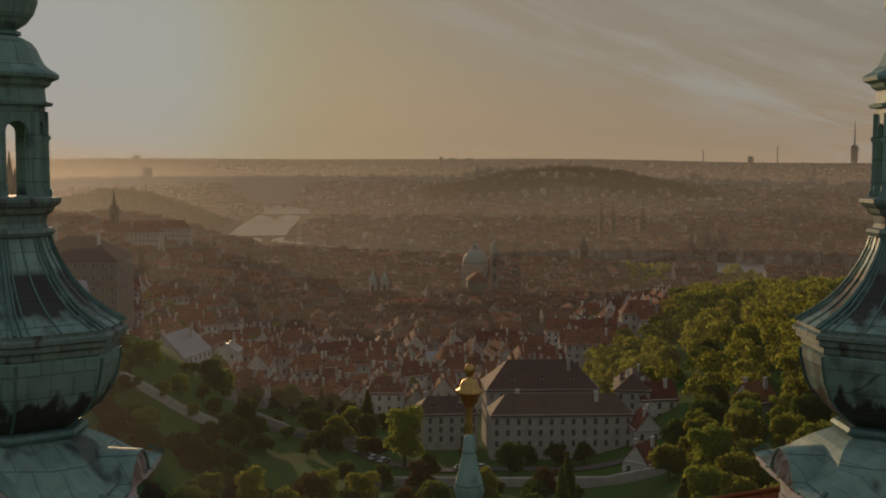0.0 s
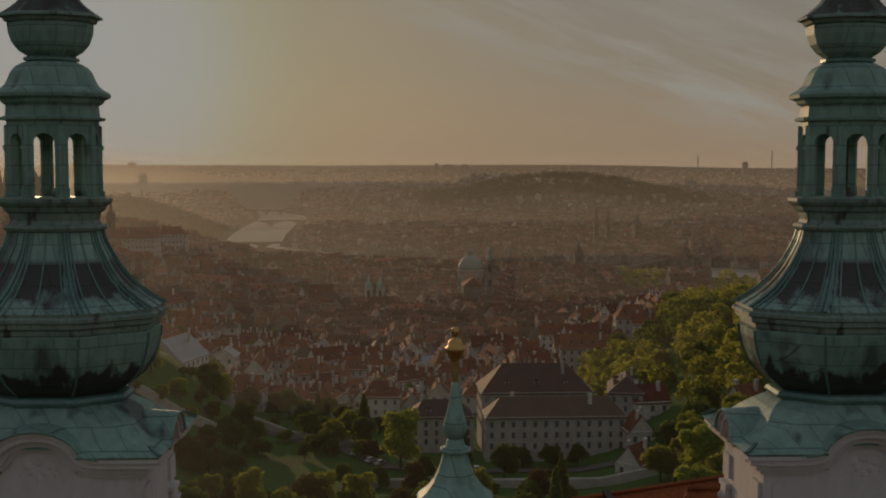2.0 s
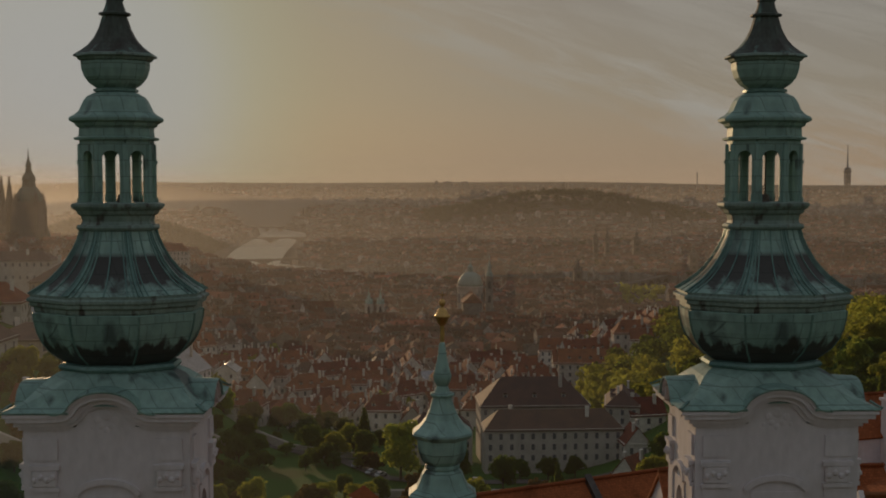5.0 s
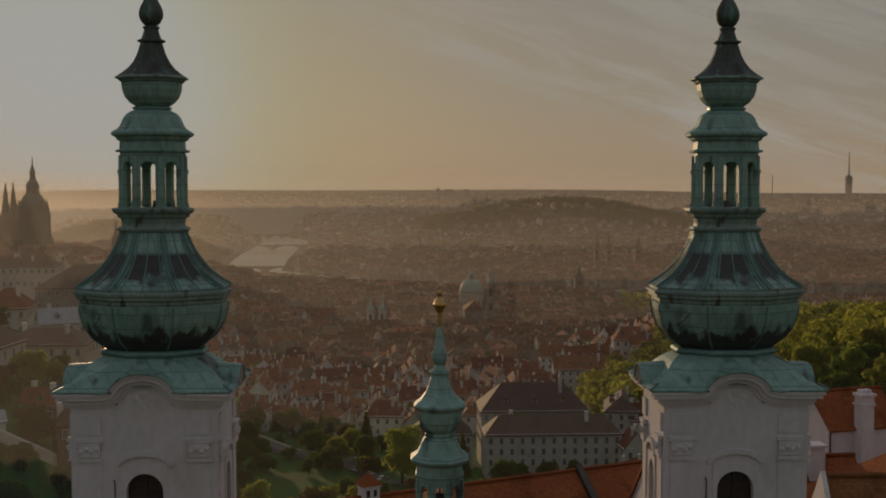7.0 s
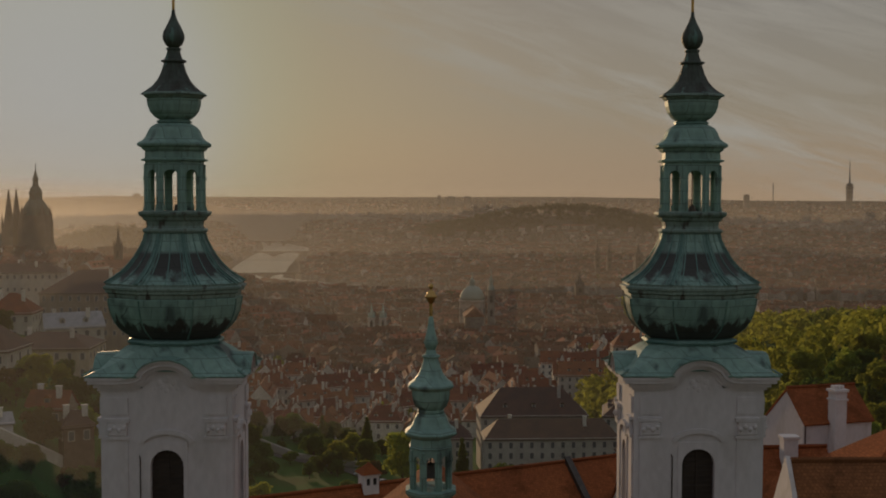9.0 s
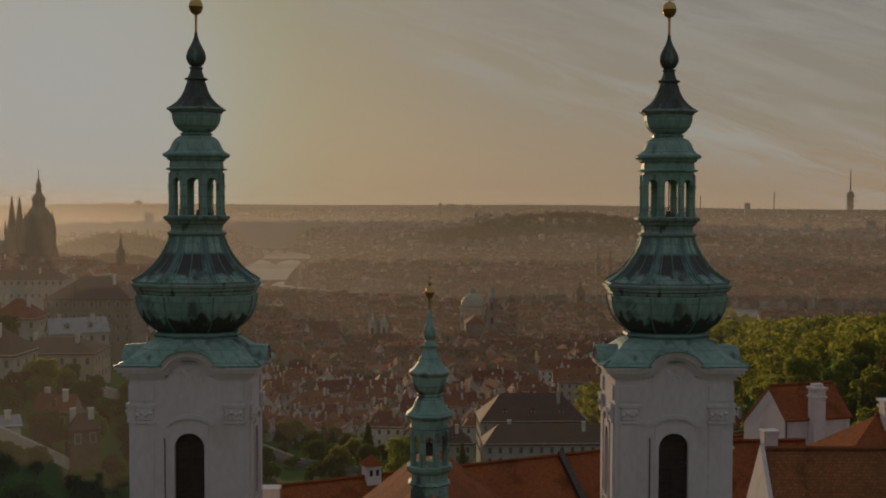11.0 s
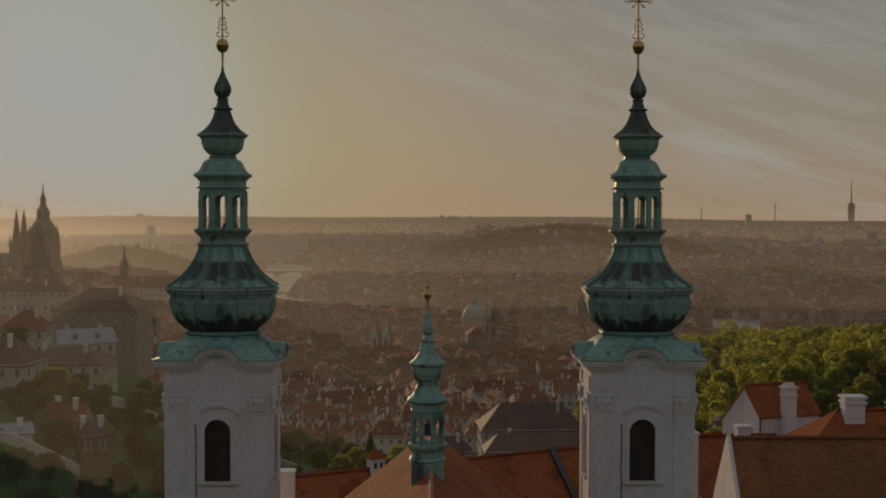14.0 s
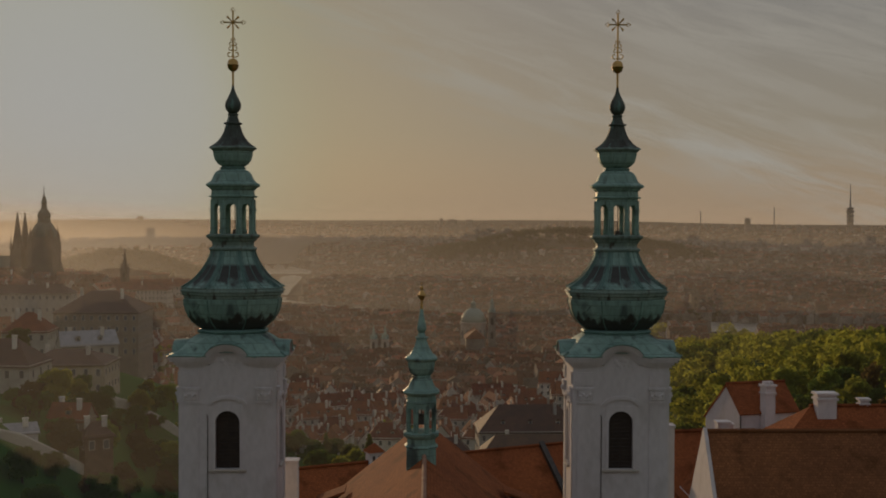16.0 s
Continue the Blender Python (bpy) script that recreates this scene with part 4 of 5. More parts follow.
def house(w, d, h, rise, hip, dormers, near, label, wall_mat=HOUSE_WALL, roof_mat=HOUSE_ROOF, storeys=None):
    """A town house about its own middle, foot at z = 0, ridge along x."""
    t = thing("house", label, "house", group="town houses")
    bm = bmesh.new()
    box(bm, -w / 2, w / 2, -d / 2, d / 2, -9, h)
    if not hip:
        for sx in (-1, 1):
            x0, x1 = sorted((sx * w / 2, sx * (w / 2 - .35)))
            a = [bm.verts.new((x, y, z)) for x in (x0, x1) for y, z in ((-d / 2, h), (d / 2, h), (0, h + rise - .1))]
            for q in ((0, 1, 2), (5, 4, 3), (0, 2, 5, 3), (1, 4, 5, 2)):
                bm.faces.new([a[i] for i in q])
    box(bm, -w / 2 - .25, w / 2 + .25, -d / 2 - .25, d / 2 + .25, h - .45, h - .02)
    storeys = storeys or max(2, int(h / 3.6))
    spots = []
    for s in range(storeys):
        z = h - 3.1 - s * (h / storeys) * .95
        for sy in (-1, 1):
            n = max(2, int(w / 3.2))
            spots += [((i + .5) / n * w - w / 2, sy * d / 2, z, 0 if sy < 0 else 180) for i in range(n)]
        for sx in (-1, 1):
            n = max(2, int(d / 3.6))
            spots += [(sx * w / 2, (i + .5) / n * d - d / 2, z, 90 if sx > 0 else -90) for i in range(n)]
    if not near:
        for x, y, z, a in spots:
            m = pose(x, y, z, 0, 0, a)
            v = [bm.verts.new(m @ Vector(p)) for p in ((-.55, -.03, 0), (.55, -.03, 0), (.55, -.03, 1.8), (-.55, -.03, 1.8))]
            bm.faces.new(v).material_index = 1
    bmesh.ops.recalc_face_normals(bm, faces=[f for f in bm.faces if f.material_index == 0])
    part("wall", bm, [wall_mat, GLASS], t)
    if near:
        bm = bmesh.new()
        v = [bm.verts.new(p) for p in ((-.66, 0, -.12), (.66, 0, -.12), (.66, 0, 1.92), (-.66, 0, 1.92), (-.66, -.12, -.12), (.66, -.12, -.12), (.66, -.12, 1.92), (-.66, -.12, 1.92),
                                       (-.53, -.12, 0), (.53, -.12, 0), (.53, -.12, 1.8), (-.53, -.12, 1.8), (-.53, -.04, 0), (.53, -.04, 0), (.53, -.04, 1.8), (-.53, -.04, 1.8))]
        for i in range(4):
            j = (i + 1) % 4
            for o in (0, 4, 8):
                bm.faces.new((v[o + i], v[o + j], v[o + 4 + j], v[o + 4 + i]))
        bm.faces.new(v[12:16]).material_index = 1
        wme = mesh_of("window", bm, [STONE, GLASS])
        for x, y, z, a in spots:
            ob = new("window", wme)
            ob.parent = t
            ob.matrix_basis = pose(x, y, z, 0, 0, a)
    bm = bmesh.new()
    e = .5
    zl = h - e * rise / (d / 2)
    rl = w / 2 - (d * .42 if hip else -.1)
    for sy in (-1, 1):
        bm.faces.new([bm.verts.new(p) for p in ((-w / 2 - e, sy * (d / 2 + e), zl), (w / 2 + e, sy * (d / 2 + e), zl), (rl, 0, h + rise), (-rl, 0, h + rise))])
    if hip:
        for sx in (-1, 1):
            bm.faces.new([bm.verts.new(p) for p in ((sx * (w / 2 + e), -d / 2 - e, zl), (sx * (w / 2 + e), d / 2 + e, zl), (sx * rl, 0, h + rise))])
    bmesh.ops.remove_doubles(bm, verts=bm.verts, dist=.001)
    bmesh.ops.recalc_face_normals(bm, faces=bm.faces)
    bmesh.ops.solidify(bm, geom=bm.faces[:], thickness=.18)
    part("roof", bm, roof_mat, t)
    for i in range(dormers):
        x = (i + .5) / dormers * w * .8 - w * .4
        for sy in (-1, 1):
            bm = bmesh.new()
            z = h + rise * .28
            y = sy * d / 2 * .72
            box(bm, x - .7, x + .7, min(y, y - sy * 2), max(y, y - sy * 2), z - .6, z + 1.0)
            a = [bm.verts.new((x + px, y + sy * .1 - sy * py, z + pz)) for py in (0, 2.4) for px, pz in ((-.9, .95), (.9, .95), (0, 1.7))]
            for q in ((0, 1, 2), (0, 3, 5, 2), (1, 2, 5, 4)):
                bm.faces.new([a[k] for k in q]).material_index = 1
            v = [bm.verts.new((x + px, y + sy * .02, z + pz)) for px, pz in ((-.45, -.1), (.45, -.1), (.45, .85), (-.45, .85))]
            bm.faces.new(v).material_index = 2
            part("dormer", bm, [wall_mat, roof_mat, GLASS], t)
    for i in range(2):
        bm = bmesh.new()
        x, y = (-.3 + .55 * i) * w, (.12 - .3 * i) * d
        zt = h + rise + .9
        box(bm, x - .55, x + .55, y - .35, y + .35, h + .3, zt)
        box(bm, x - .65, x + .65, y - .45, y + .45, zt, zt + .18)
        part("chimney", bm, HOUSE_WALL, t)
    return t


BROWN_ROOF = material("dark_brown_tiles", (.095, .048, .031), (.068, .037, .026), 0.3, 0.75, 0, 0.3, 14, vary=.3)
RED_L = "pale plastered town house with a red tiled roof"
protos = [house(11, 9, 8, 5, False, 0, False, RED_L), house(14, 10, 9, 5.5, False, 2, False, RED_L + " and dormers"),
          house(19, 11, 10, 6, True, 3, False, "large pale town house with hipped red roof and dormers"),
          house(9, 8, 7, 4.8, True, 0, False, "small pale town house with a hipped red roof"),
          house(25, 11, 11, 6, False, 4, False, "long pale town house with red tiled roof"),
          house(13, 10, 9, 5, True, 2, False, "pale town house with hipped brown roof", roof_mat=BROWN_ROOF),
          house(12, 10, 9, 3.5, False, 0, False, "white town house with a grey metal roof", roof_mat=LEAD)]
near_protos = [house(12, 9, 7, 5, False, 0, True, RED_L), house(15, 10, 8.5, 5.5, True, 2, True, "pale town house with hipped red roof and dormers"),
               house(9, 8, 6.5, 4.8, False, 0, True, "small white gabled house with red tiled roof")]
used = set()


def put_house(p, x, y, rz, dz=0.0):
    m = pose(x, y, land(x, y) - 1.0 + dz, 0, 0, rz)
    if p.name in used:
        return copy_thing(p, m)
    used.add(p.name)
    p.matrix_basis = m
    return p


rng = random.Random(4)
KEEP_OUT = [(-127, 384, 30), (-205, 505, 34), (-98, 402, 26), (40, 318, 62), (46, 1050, 34), (30, 395, 22)]
gy = 400
while gy < 640:
    step = 11.5 + gy * .005
    gx = -.45 * (gy + 60) - 10
    row_turn = rng.uniform(-14, 14)
    while gx < .45 * (gy + 60) + 10:
        x, y = gx + rng.uniform(-4, 4), gy + rng.uniform(-5, 5)
        gx += step + rng.uniform(0, 7)
        if wooded(x + 8, y) or any(math.hypot(x - a, y - b) < r for a, b, r in KEEP_OUT):
            continue
        if x < -330 or noise.noise(Vector((x / 60, y / 60, 5))) > .52:
            continue
        near = y < 470
        p = rng.choice(near_protos if near else rng.choices(protos, (5, 5, 3, 4, 2, 2, 1))[0:1])
        put_house(p, x, y, row_turn + rng.choice((0, 0, 90, 90, 25)) + rng.uniform(-6, 6), rng.uniform(-1.5, 2.5))
    gy += 15 + gy * .008

# palaces on the ridge by the castle road, with many windows
palace = house(26, 16, 13, 6, True, 4, True, "large pale palace with rows of windows and hipped roof", PLASTER_WARM, HOUSE_ROOF, 3)
palace.name = "palace"
used.add(palace.name)
palace.matrix_basis = pose(-165, 552, land(-165, 552) - 1, 0, 0, 14)
for x, y, rz in ((-250, 620, 10), (-190, 430, 30), (-236, 470, 0), (-150, 600, 20), (-290, 700, 0), (-168, 380, 12)):
    put_house(palace, x, y, rz)


def stand(h, x, y, eaves, height, rz):
    """Sets a house so that its eaves come at the given height."""
    h.matrix_basis = pose(x, y, eaves - height, 0, 0, rz)


UMBER = material("umber_plaster", (.27, .215, .165), (.21, .165, .125), .3, .9, 0, .2, 9)
YELLOWISH = material("buff_plaster", (.46, .39, .28), (.38, .32, .23), .3, .9, 0, .2, 9)
hill = house(24, 18, 14, 3.5, True, 0, True, "large buff palace with rows of windows and low brown roof", YELLOWISH, BROWN_ROOF, 3)
stand(hill, -103.6, 264, -2.6, 14, 2)
hill = house(22, 14, 15, 6, True, 1, True, "tall pale palace with small dormers in a brown roof", PLASTER_WARM, BROWN_ROOF, 3)
stand(hill, -108, 221, 2.6, 15, -3)
hill = house(32, 26, 18, 7.5, True, 0, True, "massive brownish palace under a dark hipped roof", UMBER, BROWN_ROOF, 4)
stand(hill, -127, 378, 3.1, 18, 2)
hill = house(50, 14, 13, 4, True, 0, True, "long pale palace front with two rows of windows", PLASTER_WARM, BROWN_ROOF, 2)
stand(hill, -205, 505, 1.5, 13, 4)
hill = house(15, 15, 10, 6, True, 0, True, "pale house under a red pyramid roof", PLASTER_WARM, HOUSE_ROOF, 2)
stand(hill, -136.8, 324, .6, 10, 6)
hill = house(17, 9, 8, 4, False, 2, True, "pale house with a grey metal roof", PLASTER_WARM, LEAD, 2)
stand(hill, -107, 291, -.4, 8, 28)
hill = house(9, 6, 4, 3.4, False, 1, True, "low garden house with red tiled roof", UMBER, HOUSE_ROOF, 1)
stand(hill, -81, 195, -6.7, 4, -6)
hill = house(6, 5, 5, 2.6, True, 0, True, "small brown timber house with grey hipped roof", material("brown_boards", (.16, .10, .065), (.11, .07, .045), 1.0, .85, 0, .3, 9), BROWN_ROOF, 1)
stand(hill, -71, 180, -7.4, 5, 30)
hill = house(9, 5, 5, 1.6, False, 0, True, "low white outbuilding with a grey roof", PLASTER, LEAD, 1)
stand(hill, -84.6, 169, -4.9, 5, 24)
NO_TREES = [(-103.6, 264, 15), (-104.5, 221, 14), (-81, 195, 7), (-71, 180, 6), (-84.6, 169, 7), (-107, 291, 10), (-136, 324, 10)]
# tall white house with a pale metal roof above the meadow
white_house = house(22, 18, 13, 8, False, 0, False, "tall white house with a pale sheet-metal roof", PLASTER, LEAD, 1)
put_house(white_house, -98, 402, 74, 2.5)
yellow = house(22, 12, 9, 3, True, 0, True, "low ochre house beside the meadow", material("ochre_plaster", (.42, .32, .18), (.36, .27, .15), .3, .9, 0, .2, 9), HOUSE_ROOF, 2)
put_house(yellow, -52, 418, 8, 0)

# the long hospital range below the gardens, with its taller hall behind
big = house(42, 11, 10.3, 5, True, 0, True, "long ochre-white hospital range with three rows of windows", PLASTER_WARM, BROWN_ROOF, 3)
put_house(big, 39, 299, 2, 4.4)
big2 = house(36, 18, 13, 8, True, 3, True, "tall hall with broad brown hipped roof", PLASTER_WARM, BROWN_ROOF, 3)
put_house(big2, 36, 330, 2, 7.4)
left_wing = house(20, 11, 9, 4.5, True, 2, True, "pale three-storey range with brown hipped roof", PLASTER_WARM, BROWN_ROOF, 3)
put_house(left_wing, 5, 318, 4, 4.2)
put_house(left_wing, 66, 328, 80, 4)
put_house(near_protos[2], 63, 292, 95, -1)
put_house(near_protos[0], 72, 322, 10, 0)
put_house(near_protos[2], 58, 268, 50, -4)
put_house(left_wing, 34, 402, 0, 2)
put_house(near_protos[2], 86, 262, 30, 0)


def far_houses(name, label, spots):
    """Far roofs and walls as one mesh: each has four walls, gables and two slopes."""
    vs, fs, mi = [], [], []
    for x, y, z, w, d, h, r, a in spots:
        c, s = math.cos(a), math.sin(a)
        b = len(vs)
        for px, py, pz in ((-w, -d, -9), (w, -d, -9), (w, d, -9), (-w, d, -9), (-w, -d, h), (w, -d, h), (w, d, h), (-w, d, h), (-w, 0, h + r), (w, 0, h + r)):
            vs.append((x + c * px - s * py, y + s * px + c * py, z + pz))
        for q, m in (((0, 1, 5, 4), 0), ((1, 2, 6, 9, 5), 0), ((2, 3, 7, 6), 0), ((3, 0, 4, 8, 7), 0), ((4, 5, 9, 8), 1), ((6, 7, 8, 9), 1)):
            fs.append([b + i for i in q]); mi.append(m)
        # chimneys on the ridge and dormers on the front slope
        if y < 1500:
            bits = [(rng.uniform(-.8, .8) * w, rng.uniform(-.3, .3) * d, .45, .35, h + r * .4, h + r + .9, 2)]
            if w > 7:
                bits += [(u * w, sy * d * .62, .8, .9, h + r * .2, h + r * .72, 1) for u in (-.5, 0, .5) for sy in (-1, 1)]
            for ux, uy, hw, hd, z0, z1, m in bits:
                b2 = len(vs)
                for pz in (z0, z1):
                    for px, py in ((-hw, -hd), (hw, -hd), (hw, hd), (-hw, hd)):
                        vs.append((x + c * (ux + px) - s * (uy + py), y + s * (ux + px) + c * (uy + py), z + pz))
                side = 0 if m == 2 else m
                for q, mm in (((4, 5, 6, 7), side), ((0, 1, 5, 4), side), ((1, 2, 6, 5), side), ((2, 3, 7, 6), side), ((3, 0, 4, 7), side)):
                    fs.append([b2 + i for i in q]); mi.append(mm)
        # rows of windows on the long fronts
        if h > 8 and y < 2300:
            for row in range(2):
                zz = h - 3 - row * 4
                for sy in (-1, 1):
                    n = int(w / 2.2)
                    for k in range(n):
                        wx = (k + .5) / n * 2 * w - w
                        b2 = len(vs)
                        for px, pz in ((-.6, 0), (.6, 0), (.6, 2), (-.6, 2)):
                            qx, qy = wx + px, sy * (d + .06)
                            vs.append((x + c * qx - s * qy, y + s * qx + c * qy, z + zz + pz))
                        fs.append([b2, b2 + 1, b2 + 2, b2 + 3]); mi.append(2)
    me = bpy.data.meshes.new(name)
    me.from_pydata(vs, [], fs)
    for m in (FAR_WALL, FAR_ROOF, GLASS):
        me.materials.append(m)
    me.polygons.foreach_set("material_index", mi)
    return tagged(new(name, me), label, "houses", kind="stuff")


def city_spots(y0, y1, step, grow, tall=1.0):
    out = []
    gy = y0
    while gy < y1:
        gx = -.46 * (gy + 60) - 20
        turn = rng.uniform(-.35, .35)
        while gx < .46 * (gy + 60) + 20:
            x, y = gx + rng.uniform(-7, 7), gy + rng.uniform(-8, 8)
            gx += step * rng.uniform(.8, 1.35)
            rd = river_distance(x, y)
            z = land(x, y)
            if rd < (98 if abs(x) > 230 else 58) or wooded(x, y) or (abs(x + 640) < 190 and abs(y - 2250) < 380) or (abs(x - 470) < 480 and abs(y - 3620) < 130 and noise.noise(Vector((x / 120, y / 120, 1))) > -.3):
                continue
            ratio = x / (y + 23)
            if 1150 < y < 1620 and (.178 < ratio < .224 or .26 < ratio < .312):
                continue
            if noise.noise(Vector((x / 150, y / 150, 9))) > .45:
                continue
            out.append((x, y, z, rng.choice((5, 6, 8, 11, 16)) * rng.uniform(.85, 1.15) * grow, rng.uniform(4.5, 6.8) * grow, rng.uniform(7, 13) * (.8 + y * .0002) * tall, rng.uniform(3, 6), turn + rng.choice((0, 1.57)) + rng.uniform(-.12, .12)))
        gy += step * (.95 if y0 > 2000 else .8 + gy * .0001)
    return out


far_houses("old_town_houses", "dense pale town houses with red-brown roofs", city_spots(642, 1300, 17.5, .95) + city_spots(1300, 2350, 18, .95))
far_houses("far_town_houses", "far hazy town blocks spreading to the horizon", city_spots(2350, 4180, 36, 1.3) + city_spots(4180, 4420, 34, .9, .45))


# domed church with a slender belfry
def domed_church(at):
    t = thing("domed_church", "baroque church with green copper dome and belfry", "church", at)
    bm = bmesh.new()
    lathe(bm, [(13, -30), (13, 22), (13.8, 22.5), (13.8, 24), (12.6, 24.4)], 16)
    part("drum", bm, FAR_WALL, t)
    for k in range(12):
        bm = bmesh.new()
        prism(bm, [(-1.1, 8), (1.1, 8), (1.1, 15.5), (.6, 16.8), (-.6, 16.8), (-1.1, 15.5)], -13.25, -12.6)
        turned(bm, 30 * k)
        part("drum_window", bm, GLASS, t)
    bm = bmesh.new()
    lathe(bm, [(12.6, 24.3), (12.4, 27), (11.4, 30.5), (9.3, 34), (6.4, 36.6), (3.2, 38)], 16)
    part("dome", bm, COPPER_RIM, t, "green copper dome", smooth=True)
    bm = bmesh.new()
    lathe(bm, [(2.6, 37.6), (2.6, 42), (3, 42.4), (2.2, 44), (.8, 45.5), (.3, 50), (.1, 52)], 10)
    part("lantern", bm, COPPER_RIM, t)
    bm = bmesh.new()
    box(bm, -9, 9, -46, -11, -30, 12)
    part("nave", bm, FAR_WALL, t)
    bm = bmesh.new()
    prism(bm, [(-10, 12), (10, 12), (0, 21)], -47, -11)
    part("nave_roof", bm, HOUSE_ROOF, t)
    bm = bmesh.new()
    box(bm, 15, 22, -8, -1, -30, 34)
    box(bm, 14.6, 22.4, -8.4, -.6, 33, 34.4)
    part("belfry", bm, FAR_WALL, t)
    for k, (y, z) in enumerate(((-8.1, 22), (-8.1, 8))):
        bm = bmesh.new()
        prism(bm, [(17, z), (20, z), (20, z + 6), (18.5, z + 7.5), (17, z + 6)], -8.12, -7.6)
        part("belfry_window", bm, DARK, t)
    bm = bmesh.new()
    lathe(bm, [(3.8, 34.4), (3.4, 37), (2.2, 39), (1.8, 43), (2.3, 43.6), (1.4, 46), (.5, 48), (.15, 56)], 8, 0, 18.5, -4.5)
    part("belfry_spire", bm, COPPER_RIM, t)
    return t


domed_church((47, 1050, -87))


def spire_tower(name, label, at, half, shaft, spire, mat, roof, n=1, gap=0):
    t = thing(name, label, "church tower", at)
    for i in range(n):
        x = (i - (n - 1) / 2) * gap
        bm = bmesh.new()
        box(bm, x - half, x + half, -half, half, -20, shaft)
        box(bm, x - half - .4, x + half + .4, -half - .4, half + .4, shaft - .8, shaft)
        part("shaft", bm, mat, t)
        for z in (shaft - 9, shaft - 20):
            bm = bmesh.new()
            prism(bm, [(x - half * .35, z), (x + half * .35, z), (x + half * .35, z + 5), (x, z + 7), (x - half * .35, z + 5)], -half - .1, -half + .3)
            part("window", bm, DARK, t)
        bm = bmesh.new()
        lathe(bm, [(half * 1.05, shaft), (half * .8, shaft + spire * .12), (half * .42, shaft + spire * .45), (.2, shaft + spire)], 8, 0, x, 0)
        for sx in (-1, 1):
            for sy in (-1, 1):
                lathe(bm, [(half * .25, shaft - .5), (half * .22, shaft + 3), (.05, shaft + spire * .33)], 6, 0, x + sx * half * .8, sy * half * .8)
        part("spire", bm, roof, t)
    return t


DARKSTONE = material("dark_gothic_stone", (.11, .09, .075), (.07, .06, .05), .1, .9, 0, .2, 9)
# the cathedral: great tower with a stepped cap, twin west spires, nave and castle ranges
cath = thing("cathedral", "dark gothic cathedral with a great tower and twin spires", "cathedral", (-321, 870, -30))
bm = bmesh.new()
box(bm, -10, 10, -10, 10, -30, 54)
for sx in (-1, 1):
    for sy in (-1, 1):
        box(bm, sx * 9 - 1.6, sx * 9 + 1.6, sy * 9 - 1.6, sy * 9 + 1.6, -30, 50)
        lathe(bm, [(1.9, 50), (1.6, 55), (.1, 62)], 6, 0, sx * 8.4, sy * 8.4)
part("great_tower", bm, DARKSTONE, cath)
bm = bmesh.new()
lathe(bm, [(10, 54), (10.2, 56), (9.4, 60), (6.8, 64.5), (5.2, 66), (4.8, 70.5), (5.4, 71.5), (4.4, 75), (2.4, 78), (2, 82), (2.6, 83), (1.5, 86), (.5, 90), (.2, 97)], 8)
part("tower_cap", bm, COPPER_DARK, cath)
for z in (14, 32):
    bm = bmesh.new()
    prism(bm, [(-2.6, z), (2.6, z), (2.6, z + 10), (0, z + 14), (-2.6, z + 10)], -9.1, -8.6)
    part("tower_window", bm, DARK, cath)
for x, y in ((-20, -6), (-20, 11)):
    bm = bmesh.new()
    box(bm, x - 4.5, x + 4.5, y - 4.5, y + 4.5, -30, 44)
    part("west_tower", bm, DARKSTONE, cath)
    bm = bmesh.new()
    lathe(bm, [(4.6, 44), (3.2, 52), (.2, 76)], 8, 0, x, y)
    for sx in (-1, 1):
        for sy in (-1, 1):
            lathe(bm, [(1.2, 43), (1, 47), (.1, 56)], 6, 0, x + sx * 4, y + sy * 4)
    part("west_spire", bm, DARKSTONE, cath)
bm = bmesh.new()
box(bm, -78, 8, 2, 26, -30, 24)
prism(bm, [(-78, 24), (8, 24), (8, 25), (-78, 25)], 2, 26)
part("nave", bm, DARKSTONE, cath)
bm = bmesh.new()
a = [bm.verts.new(p) for p in ((-78, 2, 25), (8, 2, 25), (8, 14, 38), (-78, 14, 38), (-78, 26, 25), (8, 26, 25))]
for q in ((0, 1, 2, 3), (3, 2, 5, 4), (0, 3, 4), (1, 5, 2)):
    bm.faces.new([a[i] for i in q])
part("nave_roof", bm, COPPER_DARK, cath)
castle = house(90, 16, 20, 6, True, 0, False, "long castle range with rows of windows", PLASTER_WARM, HOUSE_ROOF, 4)
castle.name = "castle_range"
castle.matrix_basis = pose(-330, 800, -34, 0, 0, 12)
copy_thing(castle, pose(-255, 850, -38, 0, 0, -5))
copy_thing(castle, pose(-250, 930, -40, 0, 0, 4))
spire_tower("church_tower_far", "small dark spire near the castle", (-262, 900, -40), 3, 36, 18, DARKSTONE, DARKSTONE)

spire_tower("twin_spire_church", "dark twin-spired gothic church", (331, 1990, -115), 4.5, 46, 36, DARKSTONE, DARKSTONE, 2, 22)
spire_tower("powder_tower", "dark gothic town tower with steep roof", (410, 2060, -115), 7, 44, 26, DARKSTONE, DARKSTONE)
spire_tower("bridge_tower", "dark gothic bridge tower with steep roof", (215, 1480, -113), 6, 30, 20, DARKSTONE, DARKSTONE)
spire_tower("bridge_tower", "dark gothic bridge tower beyond the river", (441, 1745, -115), 7, 34, 22, DARKSTONE, DARKSTONE)
spire_tower("town_spire", "slender pale church spire among roofs", (-46, 1010, -98), 3.5, 22, 14, PLASTER_WARM, COPPER, 2, 11)

CONCRETE = material("grey_concrete", (.17, .165, .16), (.13, .125, .12), .05, .85, 0, 0, 6)
